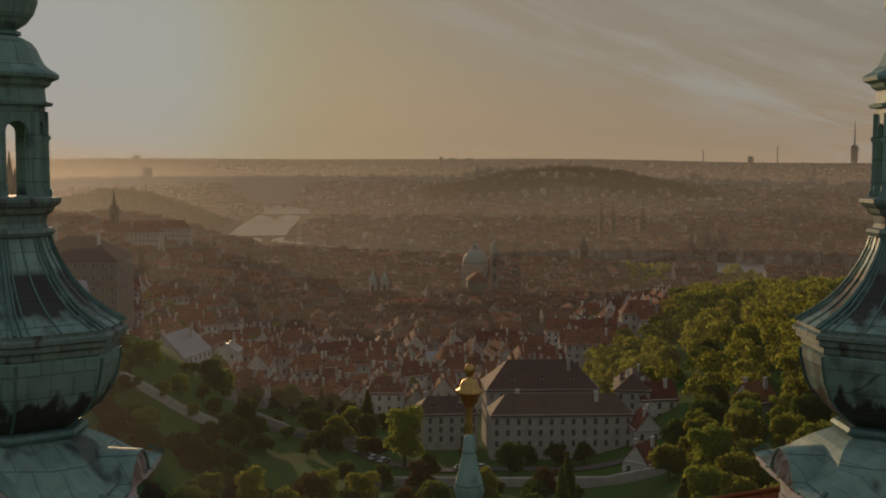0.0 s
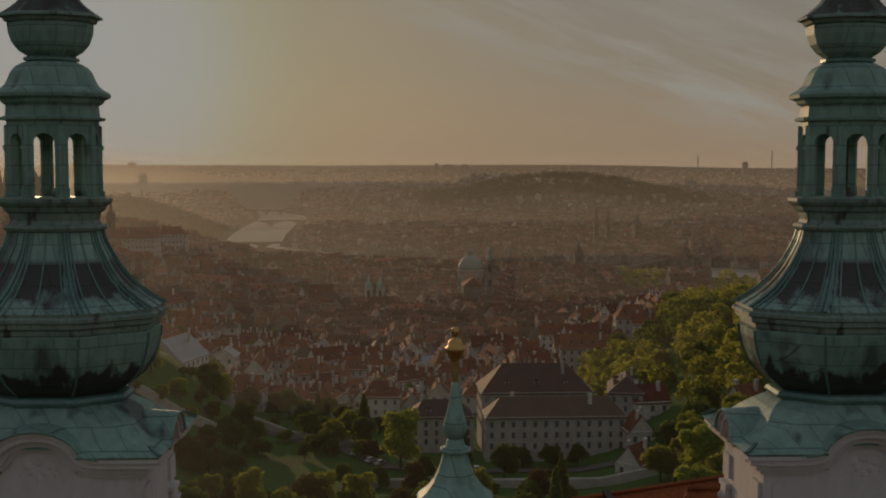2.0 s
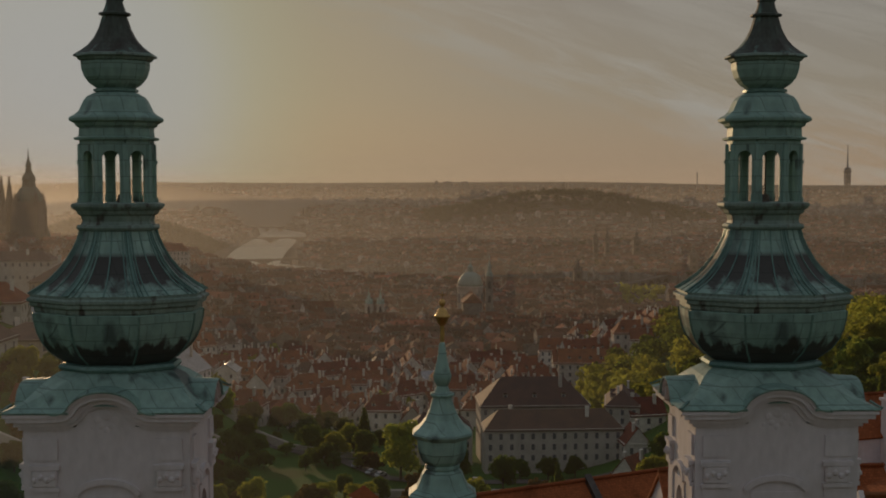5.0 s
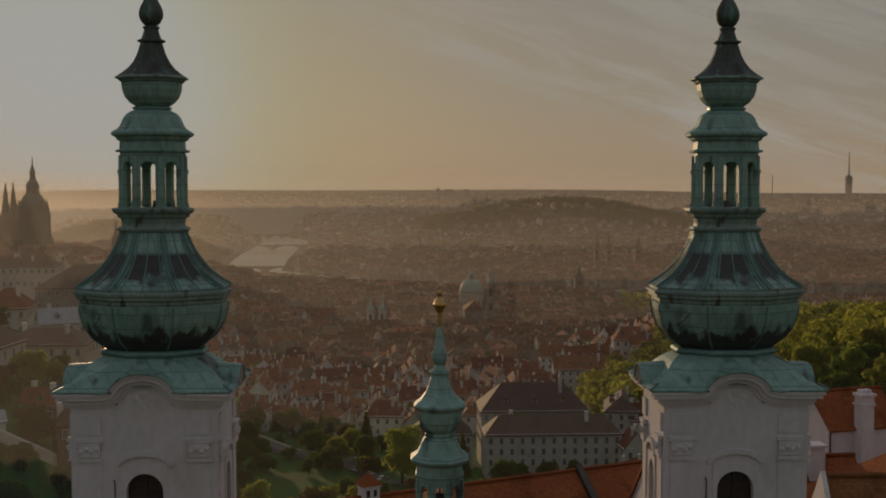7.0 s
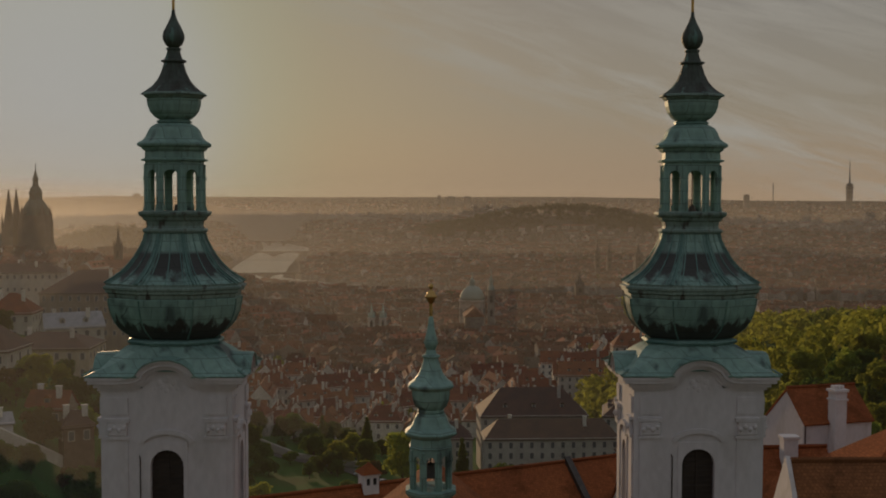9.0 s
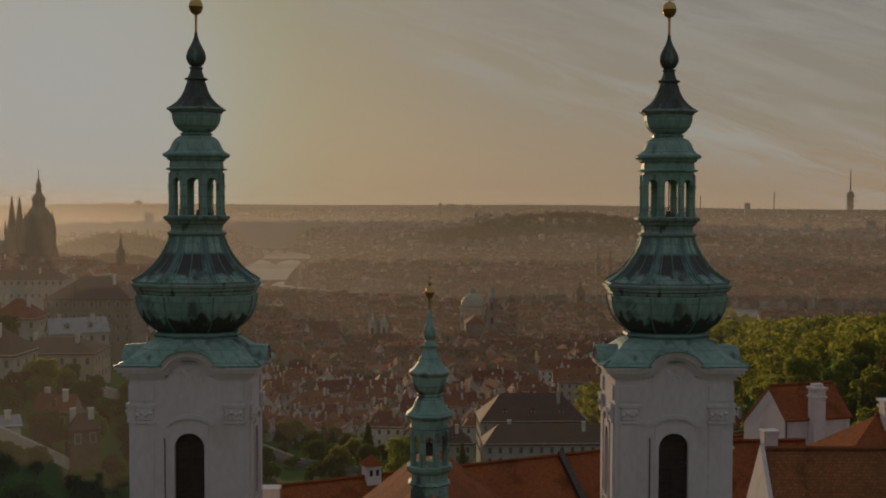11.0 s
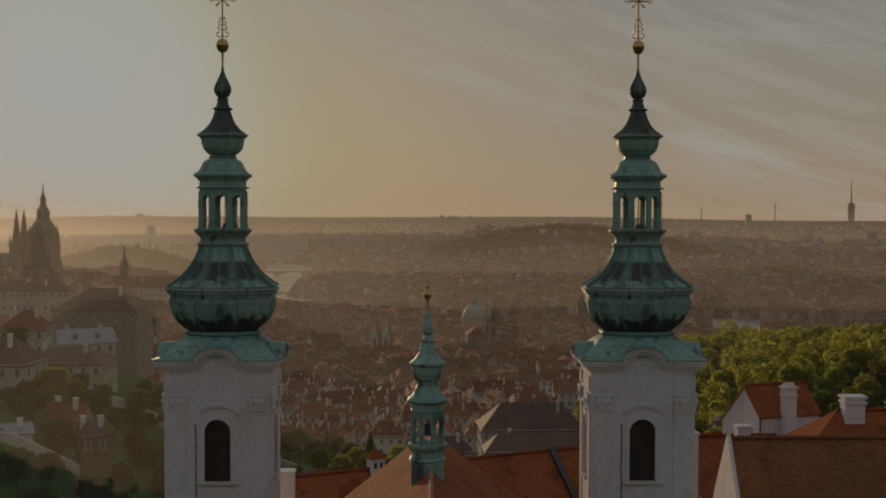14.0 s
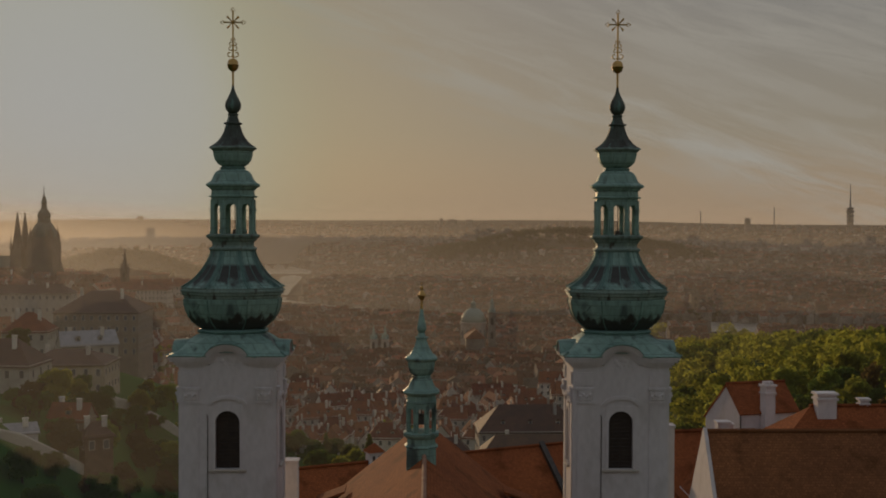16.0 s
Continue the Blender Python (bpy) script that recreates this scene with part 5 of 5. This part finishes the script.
# television tower on the far ridge
tv = thing("television_tower", "slender grey television tower with pods", "tower", (1685, 4300, -21))
for x, r in ((-9, 3.5), (9, 3.5), (0, 4.5)):
    bm = bmesh.new()
    tube(bm, [(x, 0, -40), (x, 0, 120)], r, 10)
    part("shaft", bm, CONCRETE, tv)
bm = bmesh.new()
tube(bm, [(0, 0, 118), (0, 0, 150)], 4, 8, 0, 2.6)
tube(bm, [(0, 0, 150), (0, 0, 216)], 2.4, 8, 0, .9)
part("mast", bm, CONCRETE, tv)
for z, w in ((62, 12), (82, 12), (100, 13.5), (112, 10)):
    bm = bmesh.new()
    box(bm, -w, w, -10, 10, z, z + 9, bevel=1)
    part("pod", bm, CONCRETE, tv)

# far towers and blocks on the skyline
def skyline(x, y, wid, top):
    bm = bmesh.new()
    box(bm, x - wid / 2, x + wid / 2, y - 6, y + 6, land(x, y) - 5, top, bevel=.5)
    box(bm, x - wid / 4, x + wid / 4, y - 4, y + 4, top, top + 2.5)
    return tagged(part("tower_block", bm, CONCRETE), "far grey tower block on the skyline", "building", group="skyline blocks")


for x, wid, top in ((1297, 22, 54), (1125, 14, 32), (1161, 18, 27), (1233, 20, 23), (1335, 30, 25), (1426, 16, 29), (566, 16, 41), (595, 16, 38), (57, 14, 50), (102, 40, 45), (170, 30, 45), (-1153, 30, 54), (1776, 26, 25), (555, 34, 36)):
    skyline(x, 4377, wid, top)
for i in range(34):
    skyline(rng.choice((rng.uniform(1000, 1800), rng.uniform(460, 850), rng.uniform(10, 240))), rng.uniform(4280, 4400), rng.uniform(9, 26), rng.uniform(18, 34))
for x, top in ((1119, 84), (1421, 102)):
    bm = bmesh.new()
    tube(bm, [(x, 4427, -20), (x, 4427, top)], 2.6, 8, 0, 1.8)
    tagged(part("smokestack", bm, CONCRETE), "thin far smokestack on the skyline", "chimney")


# bridges over the river
def bridge(a, b, arches, deck, wid=9):
    t = thing("river_bridge", "low dark stone bridge with arches over the river", "bridge", group="river bridges")
    a, b = Vector(a), Vector(b)
    length = (b - a).length
    t.matrix_basis = pose(*((a + b) / 2), 0, 0, math.degrees(math.atan2(b.y - a.y, b.x - a.x)))
    w = length / arches
    for i in range(arches):
        bm = bmesh.new()
        x0 = -length / 2 + i * w
        pts = [(x0, WATER_Z - 4), (x0 + 3, WATER_Z - 4)] + [(x0 + 3 + (w - 6) * k / 10, WATER_Z + 1 + (deck - 2.4) * math.sin(math.pi * k / 10) ** .7) for k in range(11)]
        pts += [(x0 + w - 3, WATER_Z - 4), (x0 + w, WATER_Z - 4), (x0 + w, WATER_Z + deck), (x0, WATER_Z + deck)]
        prism(bm, pts, -wid, wid)
        part("arch", bm, DARKSTONE, t)
    bm = bmesh.new()
    for sy in (-1, 1):
        box(bm, -length / 2 - 30, length / 2 + 30, sy * wid - .4, sy * wid + .4, WATER_Z + deck, WATER_Z + deck + 1.2)
    box(bm, -length / 2 - 30, length / 2 + 30, -wid + .4, wid - .4, WATER_Z + deck - .5, WATER_Z + deck + .2)
    part("parapet", bm, DARKSTONE, t)
    return t


bridge((-410, 2050, 0), (-250, 2075, 0), 3, 11)
bridge((-480, 2860, 0), (-240, 2900, 0), 3, 13, 11)
bridge((-600, 3560, 0), (-420, 3590, 0), 4, 13, 11)
bridge((262, 1500, 0), (405, 1730, 0), 8, 10, 6)



def garden_wall(pts, height, label):
    bm = bmesh.new()
    rows = []
    for i, (x, y) in enumerate(pts):
        p, q = pts[max(0, i - 1)], pts[min(len(pts) - 1, i + 1)]
        d = Vector((q[0] - p[0], q[1] - p[1])).normalized()
        nx, ny = -d.y * .35, d.x * .35
        z = land(x, y)
        rows.append([bm.verts.new((x - nx, y - ny, z - 2)), bm.verts.new((x - nx, y - ny, z + height)), bm.verts.new((x, y, z + height + .4)), bm.verts.new((x + nx, y + ny, z + height)), bm.verts.new((x + nx, y + ny, z - 2))])
    for a, b in zip(rows, rows[1:]):
        for i in range(4):
            bm.faces.new((a[i], a[i + 1], b[i + 1], b[i]))
    bm.faces.new(rows[0]); bm.faces.new(rows[-1][::-1])
    bmesh.ops.recalc_face_normals(bm, faces=bm.faces)
    tagged(part("garden_wall", bm, PLASTER_WARM), label, "wall")


garden_wall([(-88, 247), (-84, 256), (-78, 268), (-70, 285), (-62, 305)], 2.6, "pale garden wall stepping down the slope")
garden_wall([(-88, 154), (-81, 163), (-74, 175), (-68, 186)], 2.0, "weathered pale retaining wall among the shrubs")
garden_wall([(-16, 258), (0, 260), (20, 260), (46, 256), (60, 250)], 2.2, "low pale garden wall across the meadow")
garden_wall([(-62, 352), (-45, 343), (-30, 330), (-20, 322)], 1.6, "low pale wall beside the garden path")


# a lane beside the meadow and cars parked on it
def lane(pts, wid):
    bm = bmesh.new()
    prev = None
    for (ax, ay), (bx, by) in zip(pts, pts[1:]):
        n = int(math.hypot(bx - ax, by - ay) / 3) + 1
        d = Vector((bx - ax, by - ay)).normalized()
        for i in range(n + 1):
            x, y = ax + (bx - ax) * i / n, ay + (by - ay) * i / n
            row = [bm.verts.new((x - d.y * w, y + d.x * w, land(x - d.y * w, y + d.x * w) + .35)) for w in (-wid / 2, 0, wid / 2)]
            if prev:
                for k in range(2):
                    bm.faces.new((prev[k], prev[k + 1], row[k + 1], row[k]))
            prev = row
    bmesh.ops.recalc_face_normals(bm, faces=bm.faces)
    return tagged(part("road", bm, ROAD), "grey asphalt lane through the gardens", "road", kind="structure")


lane([(-64, 350), (-44, 338), (-28, 322), (-20, 304), (-12, 288), (4, 278), (30, 280), (62, 276)], 5.0)
CAR_PAINT = material("silver_car_paint", (.45, .46, .47), (.40, .41, .42), 1.0, .3, .4, 0, 5)
RUBBER = material("tyre_rubber", (.02, .02, .02), (.03, .03, .03), 3.0, .9, 0, .1, 5)


def car(at, rz):
    t = thing("car", "small silver car parked on the garden lane", "car", at, rz, group="parked cars")
    bm = bmesh.new()
    prism(bm, [(-2.0, .3), (2.0, .3), (2.05, .75), (1.2, .9), (-1.9, .95), (-2.05, .7)], -.85, .85)
    part("body", bm, CAR_PAINT, t)
    bm = bmesh.new()
    prism(bm, [(-1.7, .93), (.95, .9), (.35, 1.42), (-1.2, 1.45)], -.74, .74)
    part("cabin", bm, GLASS, t)
    bm = bmesh.new()
    box(bm, -1.15, .3, -.72, .72, 1.44, 1.5, bevel=.02)
    part("roof", bm, CAR_PAINT, t)
    for x in (-1.25, 1.25):
        for y in (-.86, .86):
            bm = bmesh.new()
            tube(bm, [(x, y - .1, .32), (x, y + .1, .32)], .32, 12)
            part("wheel", bm, RUBBER, t)
    return t


first = car((-21, 304, land(-21, 304) + .4), 62)
for x, y, rz in ((-16, 293, 58), (-13, 289, 55), (9, 277.5, 5), (15, 278, 4)):
    copy_thing(first, pose(x, y, land(x, y) + .4, 0, 0, rz))

# ---------------- trees ----------------
def leaf_cards(centres, count, size, seed):
    """Leaf tufts on the outside of several lobes (centre, radii): vertices and faces."""
    g = np.random.default_rng(seed)
    vs, fs = [], []
    share = np.array([c[3] * c[4] for c in centres], float)
    share = (share / share.sum() * count).astype(int)
    for (cx, cy, cz, rx, rz), n in zip(centres, share):
        d = g.normal(size=(n, 3))
        d /= np.linalg.norm(d, axis=1)[:, None]
        d[:, 2] = np.where(d[:, 2] < -.55, -d[:, 2], d[:, 2])
        k = 1 - .45 * g.random(n) ** 2.2
        k *= 1 + .16 * np.sin(d[:, 0] * 7 + cx) * np.cos(d[:, 1] * 6 + cz)
        p = np.c_[cx + d[:, 0] * rx * k, cy + d[:, 1] * rx * k, cz + d[:, 2] * rz * k]
        nrm = d + g.normal(size=(n, 3)) * .55
        nrm /= np.linalg.norm(nrm, axis=1)[:, None]
        u = np.cross(nrm, g.normal(size=(n, 3)))
        u /= np.linalg.norm(u, axis=1)[:, None]
        v = np.cross(nrm, u)
        s = (size * (.55 + .9 * g.random(n)))[:, None]
        b = len(vs)
        quad = np.stack([p - u * s, p + v * s * .55 - nrm * s * .15, p + u * s, p - v * s * .6 - nrm * s * .15], 1).reshape(-1, 3)
        vs += quad.tolist()
        fs += [(b + 4 * i, b + 4 * i + 1, b + 4 * i + 2, b + 4 * i + 3) for i in range(n)]
    return vs, fs


def tree(height, spread, count, size, leaf, seed, label, conifer=False):
    t = thing("tree", label, "tree", group="garden trees")
    g = random.Random(seed)
    bm = bmesh.new()
    trunk_top = height * (.9 if conifer else .55)
    tube(bm, [(0, 0, -1.5), (g.uniform(-.2, .2), g.uniform(-.2, .2), height * .25), (g.uniform(-.4, .4), g.uniform(-.4, .4), trunk_top)], .034 * height, 7, 0, .012 * height)
    lobes = []
    if conifer:
        for i in range(7):
            f = i / 6
            lobes.append((g.uniform(-.2, .2), g.uniform(-.2, .2), height * (.2 + .75 * f), spread * (1 - .85 * f) + .2, height * .11))
    else:
        lobes.append((0, 0, height * .56, spread * .66, height * .38))
        n = 9
        for i in range(n):
            a = 2.4 * i + g.uniform(-.4, .4)
            rr = spread * g.uniform(.42, .72)
            z = height * g.uniform(.26, .82)
            r = spread * g.uniform(.28, .46) * (1.1 if z < height * .7 else .85)
            lobes.append((rr * math.cos(a), rr * math.sin(a), z, r, r * g.uniform(.75, 1.0)))
            if i < 6:
                tube(bm, [(0, 0, height * .28), (rr * .45 * math.cos(a), rr * .45 * math.sin(a), z * .75), (rr * .9 * math.cos(a), rr * .9 * math.sin(a), z)], .014 * height, 5, 0, .004 * height)
    part("trunk", bm, BARK, t)
    vs, fs = leaf_cards(lobes, count, size, seed)
    me = bpy.data.meshes.new("crown")
    me.from_pydata(vs, [], fs)
    me.materials.append(leaf)
    new("crown", me).parent = t
    return t


SPRING_L, DARK_L = "broad tree in fresh yellow-green leaf", "dark green leafy garden tree"
near_trees = [tree(12.5, 5.6, 4200, .36, LEAF_SPRING, 11, SPRING_L), tree(14, 5.2, 4200, .36, LEAF_SPRING, 12, SPRING_L)]
mid_trees = [tree(13, 5.8, 4600, .42, LEAF_SPRING, 1, SPRING_L), tree(15, 5.2, 4600, .42, LEAF_SPRING, 2, SPRING_L), tree(12, 5.4, 4200, .42, LEAF_DARK, 3, DARK_L),
             tree(16, 3.4, 1900, .5, LEAF_DARK, 4, "tall dark slender conifer tree", True), tree(11, 5.6, 4200, .42, LEAF_RED, 5, "broad brownish copper-leaved garden tree"), tree(6.5, 3.6, 1300, .42, LEAF_DARK, 6, "low dark garden shrub tree")]
placed = set()
trng = random.Random(8)


def put_tree(p, x, y, s=1.0, dz=0.0):
    m = pose(x, y, land(x, y) + dz, 0, 0, trng.uniform(0, 360))
    if p.name in placed:
        ob = copy_thing(p, m)
    else:
        placed.add(p.name)
        p.matrix_basis = m
        ob = p
    ob.scale = (s * trng.uniform(.9, 1.1), s * trng.uniform(.9, 1.1), s * trng.uniform(.88, 1.12))
    return ob


# single trees of the gardens: kind, x, y, size
for k, x, y, s in ((5, 1, 212, 1.1), (4, -27, 222, .85), (0, -26, 345, .8), (0, -30, 200, .7), (2, 22, 270, .8), (3, 11, 284, .8),
                   (2, 36, 282, .6), (2, 44, 283, .55), (2, 28, 284, .6), (5, 12, 246, .9), (5, 26, 236, .9), (3, 32, 226, .7), (3, 28, 205, .6), (2, 0, 272, .6), (4, -2, 252, .7), (0, 58, 238, .8), (2, 66, 262, .9), (5, -58, 300, .9),
                   (2, -52, 388, .9), (3, -40, 382, .8), (2, -30, 372, .8), (2, -66, 384, .9), (3, -22, 366, .9), (2, -75, 372, .7), (5, -46, 330, .8), (5, -36, 318, .8), (4, -16, 300, .6), (2, -56, 268, .6), (5, -64, 252, .8), (5, -48, 238, .8),
                   (0, -96, 226, .6), (0, -104, 220, .5), (2, -112, 262, .6), (4, -92, 214, .5), (5, -84, 222, .9), (0, -88, 205, .5), (2, -132, 300, .7), (2, -140, 350, .9), (0, -128, 470, 1.0), (2, -112, 475, 1.0), (2, -120, 500, 1.1), (0, -100, 520, 1.0),
                   (2, -135, 520, 1.1), (3, -118, 452, .9), (2, -150, 470, 1.0), (0, -90, 560, .9), (2, 30, 440, .9), (0, 48, 450, .9), (2, -6, 500, .8), (0, -20, 480, .7)):
    put_tree(mid_trees[k], x, y, s)
for x, y, s in ((-7, 284, 1.3), (-39, 213, .8), (-15, 214, .75), (-24, 230, .6)):
    put_tree(near_trees[0], x, y, s)
for i in range(30):
    put_tree(mid_trees[trng.choice((5, 5, 2, 4, 0))], trng.uniform(-66, 42), trng.uniform(186, 256), trng.uniform(.4, .75))
for i in range(52):
    x, y = trng.uniform(-125, -60), trng.uniform(160, 300)
    if all(math.hypot(x - a, y - b) > r for a, b, r in NO_TREES):
        put_tree(mid_trees[trng.choice((5, 5, 2, 4, 0))], x, y, trng.uniform(.35, .7))
for i in range(44):
    put_tree(mid_trees[trng.choice((2, 2, 5, 2, 0))], trng.uniform(-80, -14), trng.uniform(296, 392), trng.uniform(.4, .85))
for i in range(46):
    x, y = trng.uniform(-92, -46), trng.uniform(140, 262)
    if all(math.hypot(x - a, y - b) > r for a, b, r in NO_TREES):
        put_tree(mid_trees[trng.choice((2, 2, 4, 0, 5))], x, y, trng.uniform(.45, .85))
# the wooded hill
wy = 62.0
n_wood = 0
wood_spots, dark_spots = [], []
while wy < 680:
    gap = 9.2 + wy * .006
    wx = max(40, (.268 if wy < 345 else .165 if wy < 480 else .235) * (wy + 23)) - 4
    while wx < .44 * (wy + 60) + 12:
        x, y = wx + trng.uniform(-3, 3), wy + trng.uniform(-3, 3)
        wx += gap * trng.uniform(.8, 1.3)
        if math.hypot(x - 86, y - 262) < 9 or math.hypot(x - 72, y - 322) < 12:
            continue
        if y < 150 and x < 46:
            continue
        v = noise.noise(Vector((x / 45, y / 45, 2)))
        p = near_trees[trng.randrange(2)] if y < 150 else mid_trees[trng.choice((0, 1, 0, 1, 2) if v > -.15 else (2, 2, 3, 1, 4))]
        if n_wood < 120:
            put_tree(p, x, y, trng.uniform(.72, 1.12) * (.85 if y < 210 else 1))
        else:
            (wood_spots if v > -.15 else dark_spots).append((x, y, land(x, y) + 2, trng.uniform(3.6, 6)))
        n_wood += 1
    wy += gap * .95
# bright trees just behind the church
for x, y, s in ((36, 118, .95), (30, 128, .85), (44, 108, 1.0), (24, 138, .75), (50, 96, .9), (40, 140, .9), (17, 150, .6), (34, 84, .7)):
    put_tree(near_trees[trng.randrange(2)], x, y, s)


def far_wood(name, label, spots, leaf, per, size):
    vs, fs = [], []
    g = random.Random(len(spots))
    for i, (x, y, z, r) in enumerate(spots):
        a, b = leaf_cards([(x, y, z + r * .9, r, r * .9), (x + r * .6, y, z + r * .6, r * .7, r * .6)], per, size, i)
        o = len(vs)
        vs += a
        fs += [tuple(o + k for k in f) for f in b]
    me = bpy.data.meshes.new(name)
    me.from_pydata(vs, [], fs)
    me.materials.append(leaf)
    return tagged(new(name, me), label, "woods", kind="stuff")


far_wood("hill_woods", "spring-green trees covering the hillside", wood_spots, LEAF_SPRING, 420, .75)
far_wood("hill_woods_dark", "darker trees among the hillside woods", dark_spots, LEAF_DARK, 420, .75)
spots = []
for i in range(1500):
    x, y = trng.uniform(-860, -400), trng.uniform(1800, 2750)
    if river_distance(x, y) > 95 and x < -300:
        spots.append((x, y, land(x, y), trng.uniform(6, 10)))
for i in range(900):
    x, y = trng.uniform(0, 950), trng.uniform(3480, 3720)
    spots.append((x, y, land(x, y), trng.uniform(7, 12)))
for i in range(2600):
    y = trng.uniform(1500, 4100)
    x = trng.uniform(-.44, .44) * (y + 60)
    if noise.noise(Vector((x / 260, y / 420, 7))) > .12 and river_distance(x, y) > 98:
        spots.append((x, y, land(x, y) + 1, trng.uniform(6, 11)))
far_wood("far_woods", "dark wooded hills in morning haze", spots, LEAF_FAR, 26, 3.4)
spots = []
for i in range(520):
    y = trng.uniform(430, 1500)
    x = trng.uniform(-.44, .44) * (y + 60)
    if noise.noise(Vector((x / 60, y / 60, 5))) > .38 or trng.random() < .18 or (y < 900 and x > .15 * (y + 23)):
        spots.append((x, y, land(x, y), trng.uniform(4, 7)))
for i in range(260):
    k = trng.randrange(3, len(RIVER) - 4)
    u = trng.random()
    x, y = RIVER[k][0] * (1 - u) + RIVER[k + 1][0] * u + trng.uniform(-20, 20), RIVER[k][1] * (1 - u) + RIVER[k + 1][1] * u - 125 + trng.uniform(-15, 15)
    if river_distance(x, y) > (88 if abs(x) > 230 else 52):
        spots.append((x, y, land(x, y), trng.uniform(5, 9)))
for i in range(110):
    y = trng.uniform(1160, 1440)
    x = trng.choice((trng.uniform(.176, .226), trng.uniform(.258, .314))) * (y + 23)
    spots.append((x, y, land(x, y) - 1, trng.uniform(2.8, 4.6)))
for i in range(420):
    x, y = trng.uniform(90, 420), trng.uniform(640, 900)
    if x > .235 * (y + 23):
        spots.append((x, y, land(x, y), trng.uniform(5, 9)))
far_wood("city_trees", "green trees between the roofs and along the river", spots, LEAF_SPRING, 90, 1.5)

# ---------------- see-through sheets standing in for morning haze over the valley ---
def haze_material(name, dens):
    """Haze painted on a sunlit translucent sheet: denser sunward to imitate glare, thinning upwards."""
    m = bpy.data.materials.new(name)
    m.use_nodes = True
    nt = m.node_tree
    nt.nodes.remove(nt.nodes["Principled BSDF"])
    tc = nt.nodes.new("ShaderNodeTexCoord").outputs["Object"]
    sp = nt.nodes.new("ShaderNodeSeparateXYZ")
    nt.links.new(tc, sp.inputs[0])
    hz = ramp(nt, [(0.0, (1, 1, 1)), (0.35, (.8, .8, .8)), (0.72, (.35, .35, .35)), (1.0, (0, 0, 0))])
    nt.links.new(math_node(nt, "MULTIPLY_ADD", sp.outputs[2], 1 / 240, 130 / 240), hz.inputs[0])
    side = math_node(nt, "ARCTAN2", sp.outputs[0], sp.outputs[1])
    # extra density on the sun's side stands in for sun glow and lens glare
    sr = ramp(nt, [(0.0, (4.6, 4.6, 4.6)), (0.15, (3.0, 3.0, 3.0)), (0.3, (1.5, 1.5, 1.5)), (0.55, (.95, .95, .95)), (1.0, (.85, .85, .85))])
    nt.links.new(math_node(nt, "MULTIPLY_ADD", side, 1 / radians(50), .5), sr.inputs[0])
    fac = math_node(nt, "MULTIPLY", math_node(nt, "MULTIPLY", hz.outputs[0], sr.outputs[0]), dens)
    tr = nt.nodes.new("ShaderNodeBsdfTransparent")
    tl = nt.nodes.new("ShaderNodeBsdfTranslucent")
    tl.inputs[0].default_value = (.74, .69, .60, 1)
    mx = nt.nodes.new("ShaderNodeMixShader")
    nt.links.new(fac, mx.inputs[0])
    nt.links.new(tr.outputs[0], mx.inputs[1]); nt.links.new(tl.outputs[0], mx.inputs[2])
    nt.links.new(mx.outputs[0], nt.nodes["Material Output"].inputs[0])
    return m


# sheets added at set distances to veil the land behind them like haze
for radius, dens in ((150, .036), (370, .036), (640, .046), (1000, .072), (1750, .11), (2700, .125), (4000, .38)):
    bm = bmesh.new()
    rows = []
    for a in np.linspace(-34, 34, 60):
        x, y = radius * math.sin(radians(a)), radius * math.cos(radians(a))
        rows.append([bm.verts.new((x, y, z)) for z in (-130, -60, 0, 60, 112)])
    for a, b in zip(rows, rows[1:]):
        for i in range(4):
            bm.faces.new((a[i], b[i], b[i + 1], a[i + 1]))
    tagged(part("haze_layer", bm, haze_material("painted_haze", dens), smooth=True), "thin see-through sheet standing in for morning haze over the valley", "haze", kind="stuff")
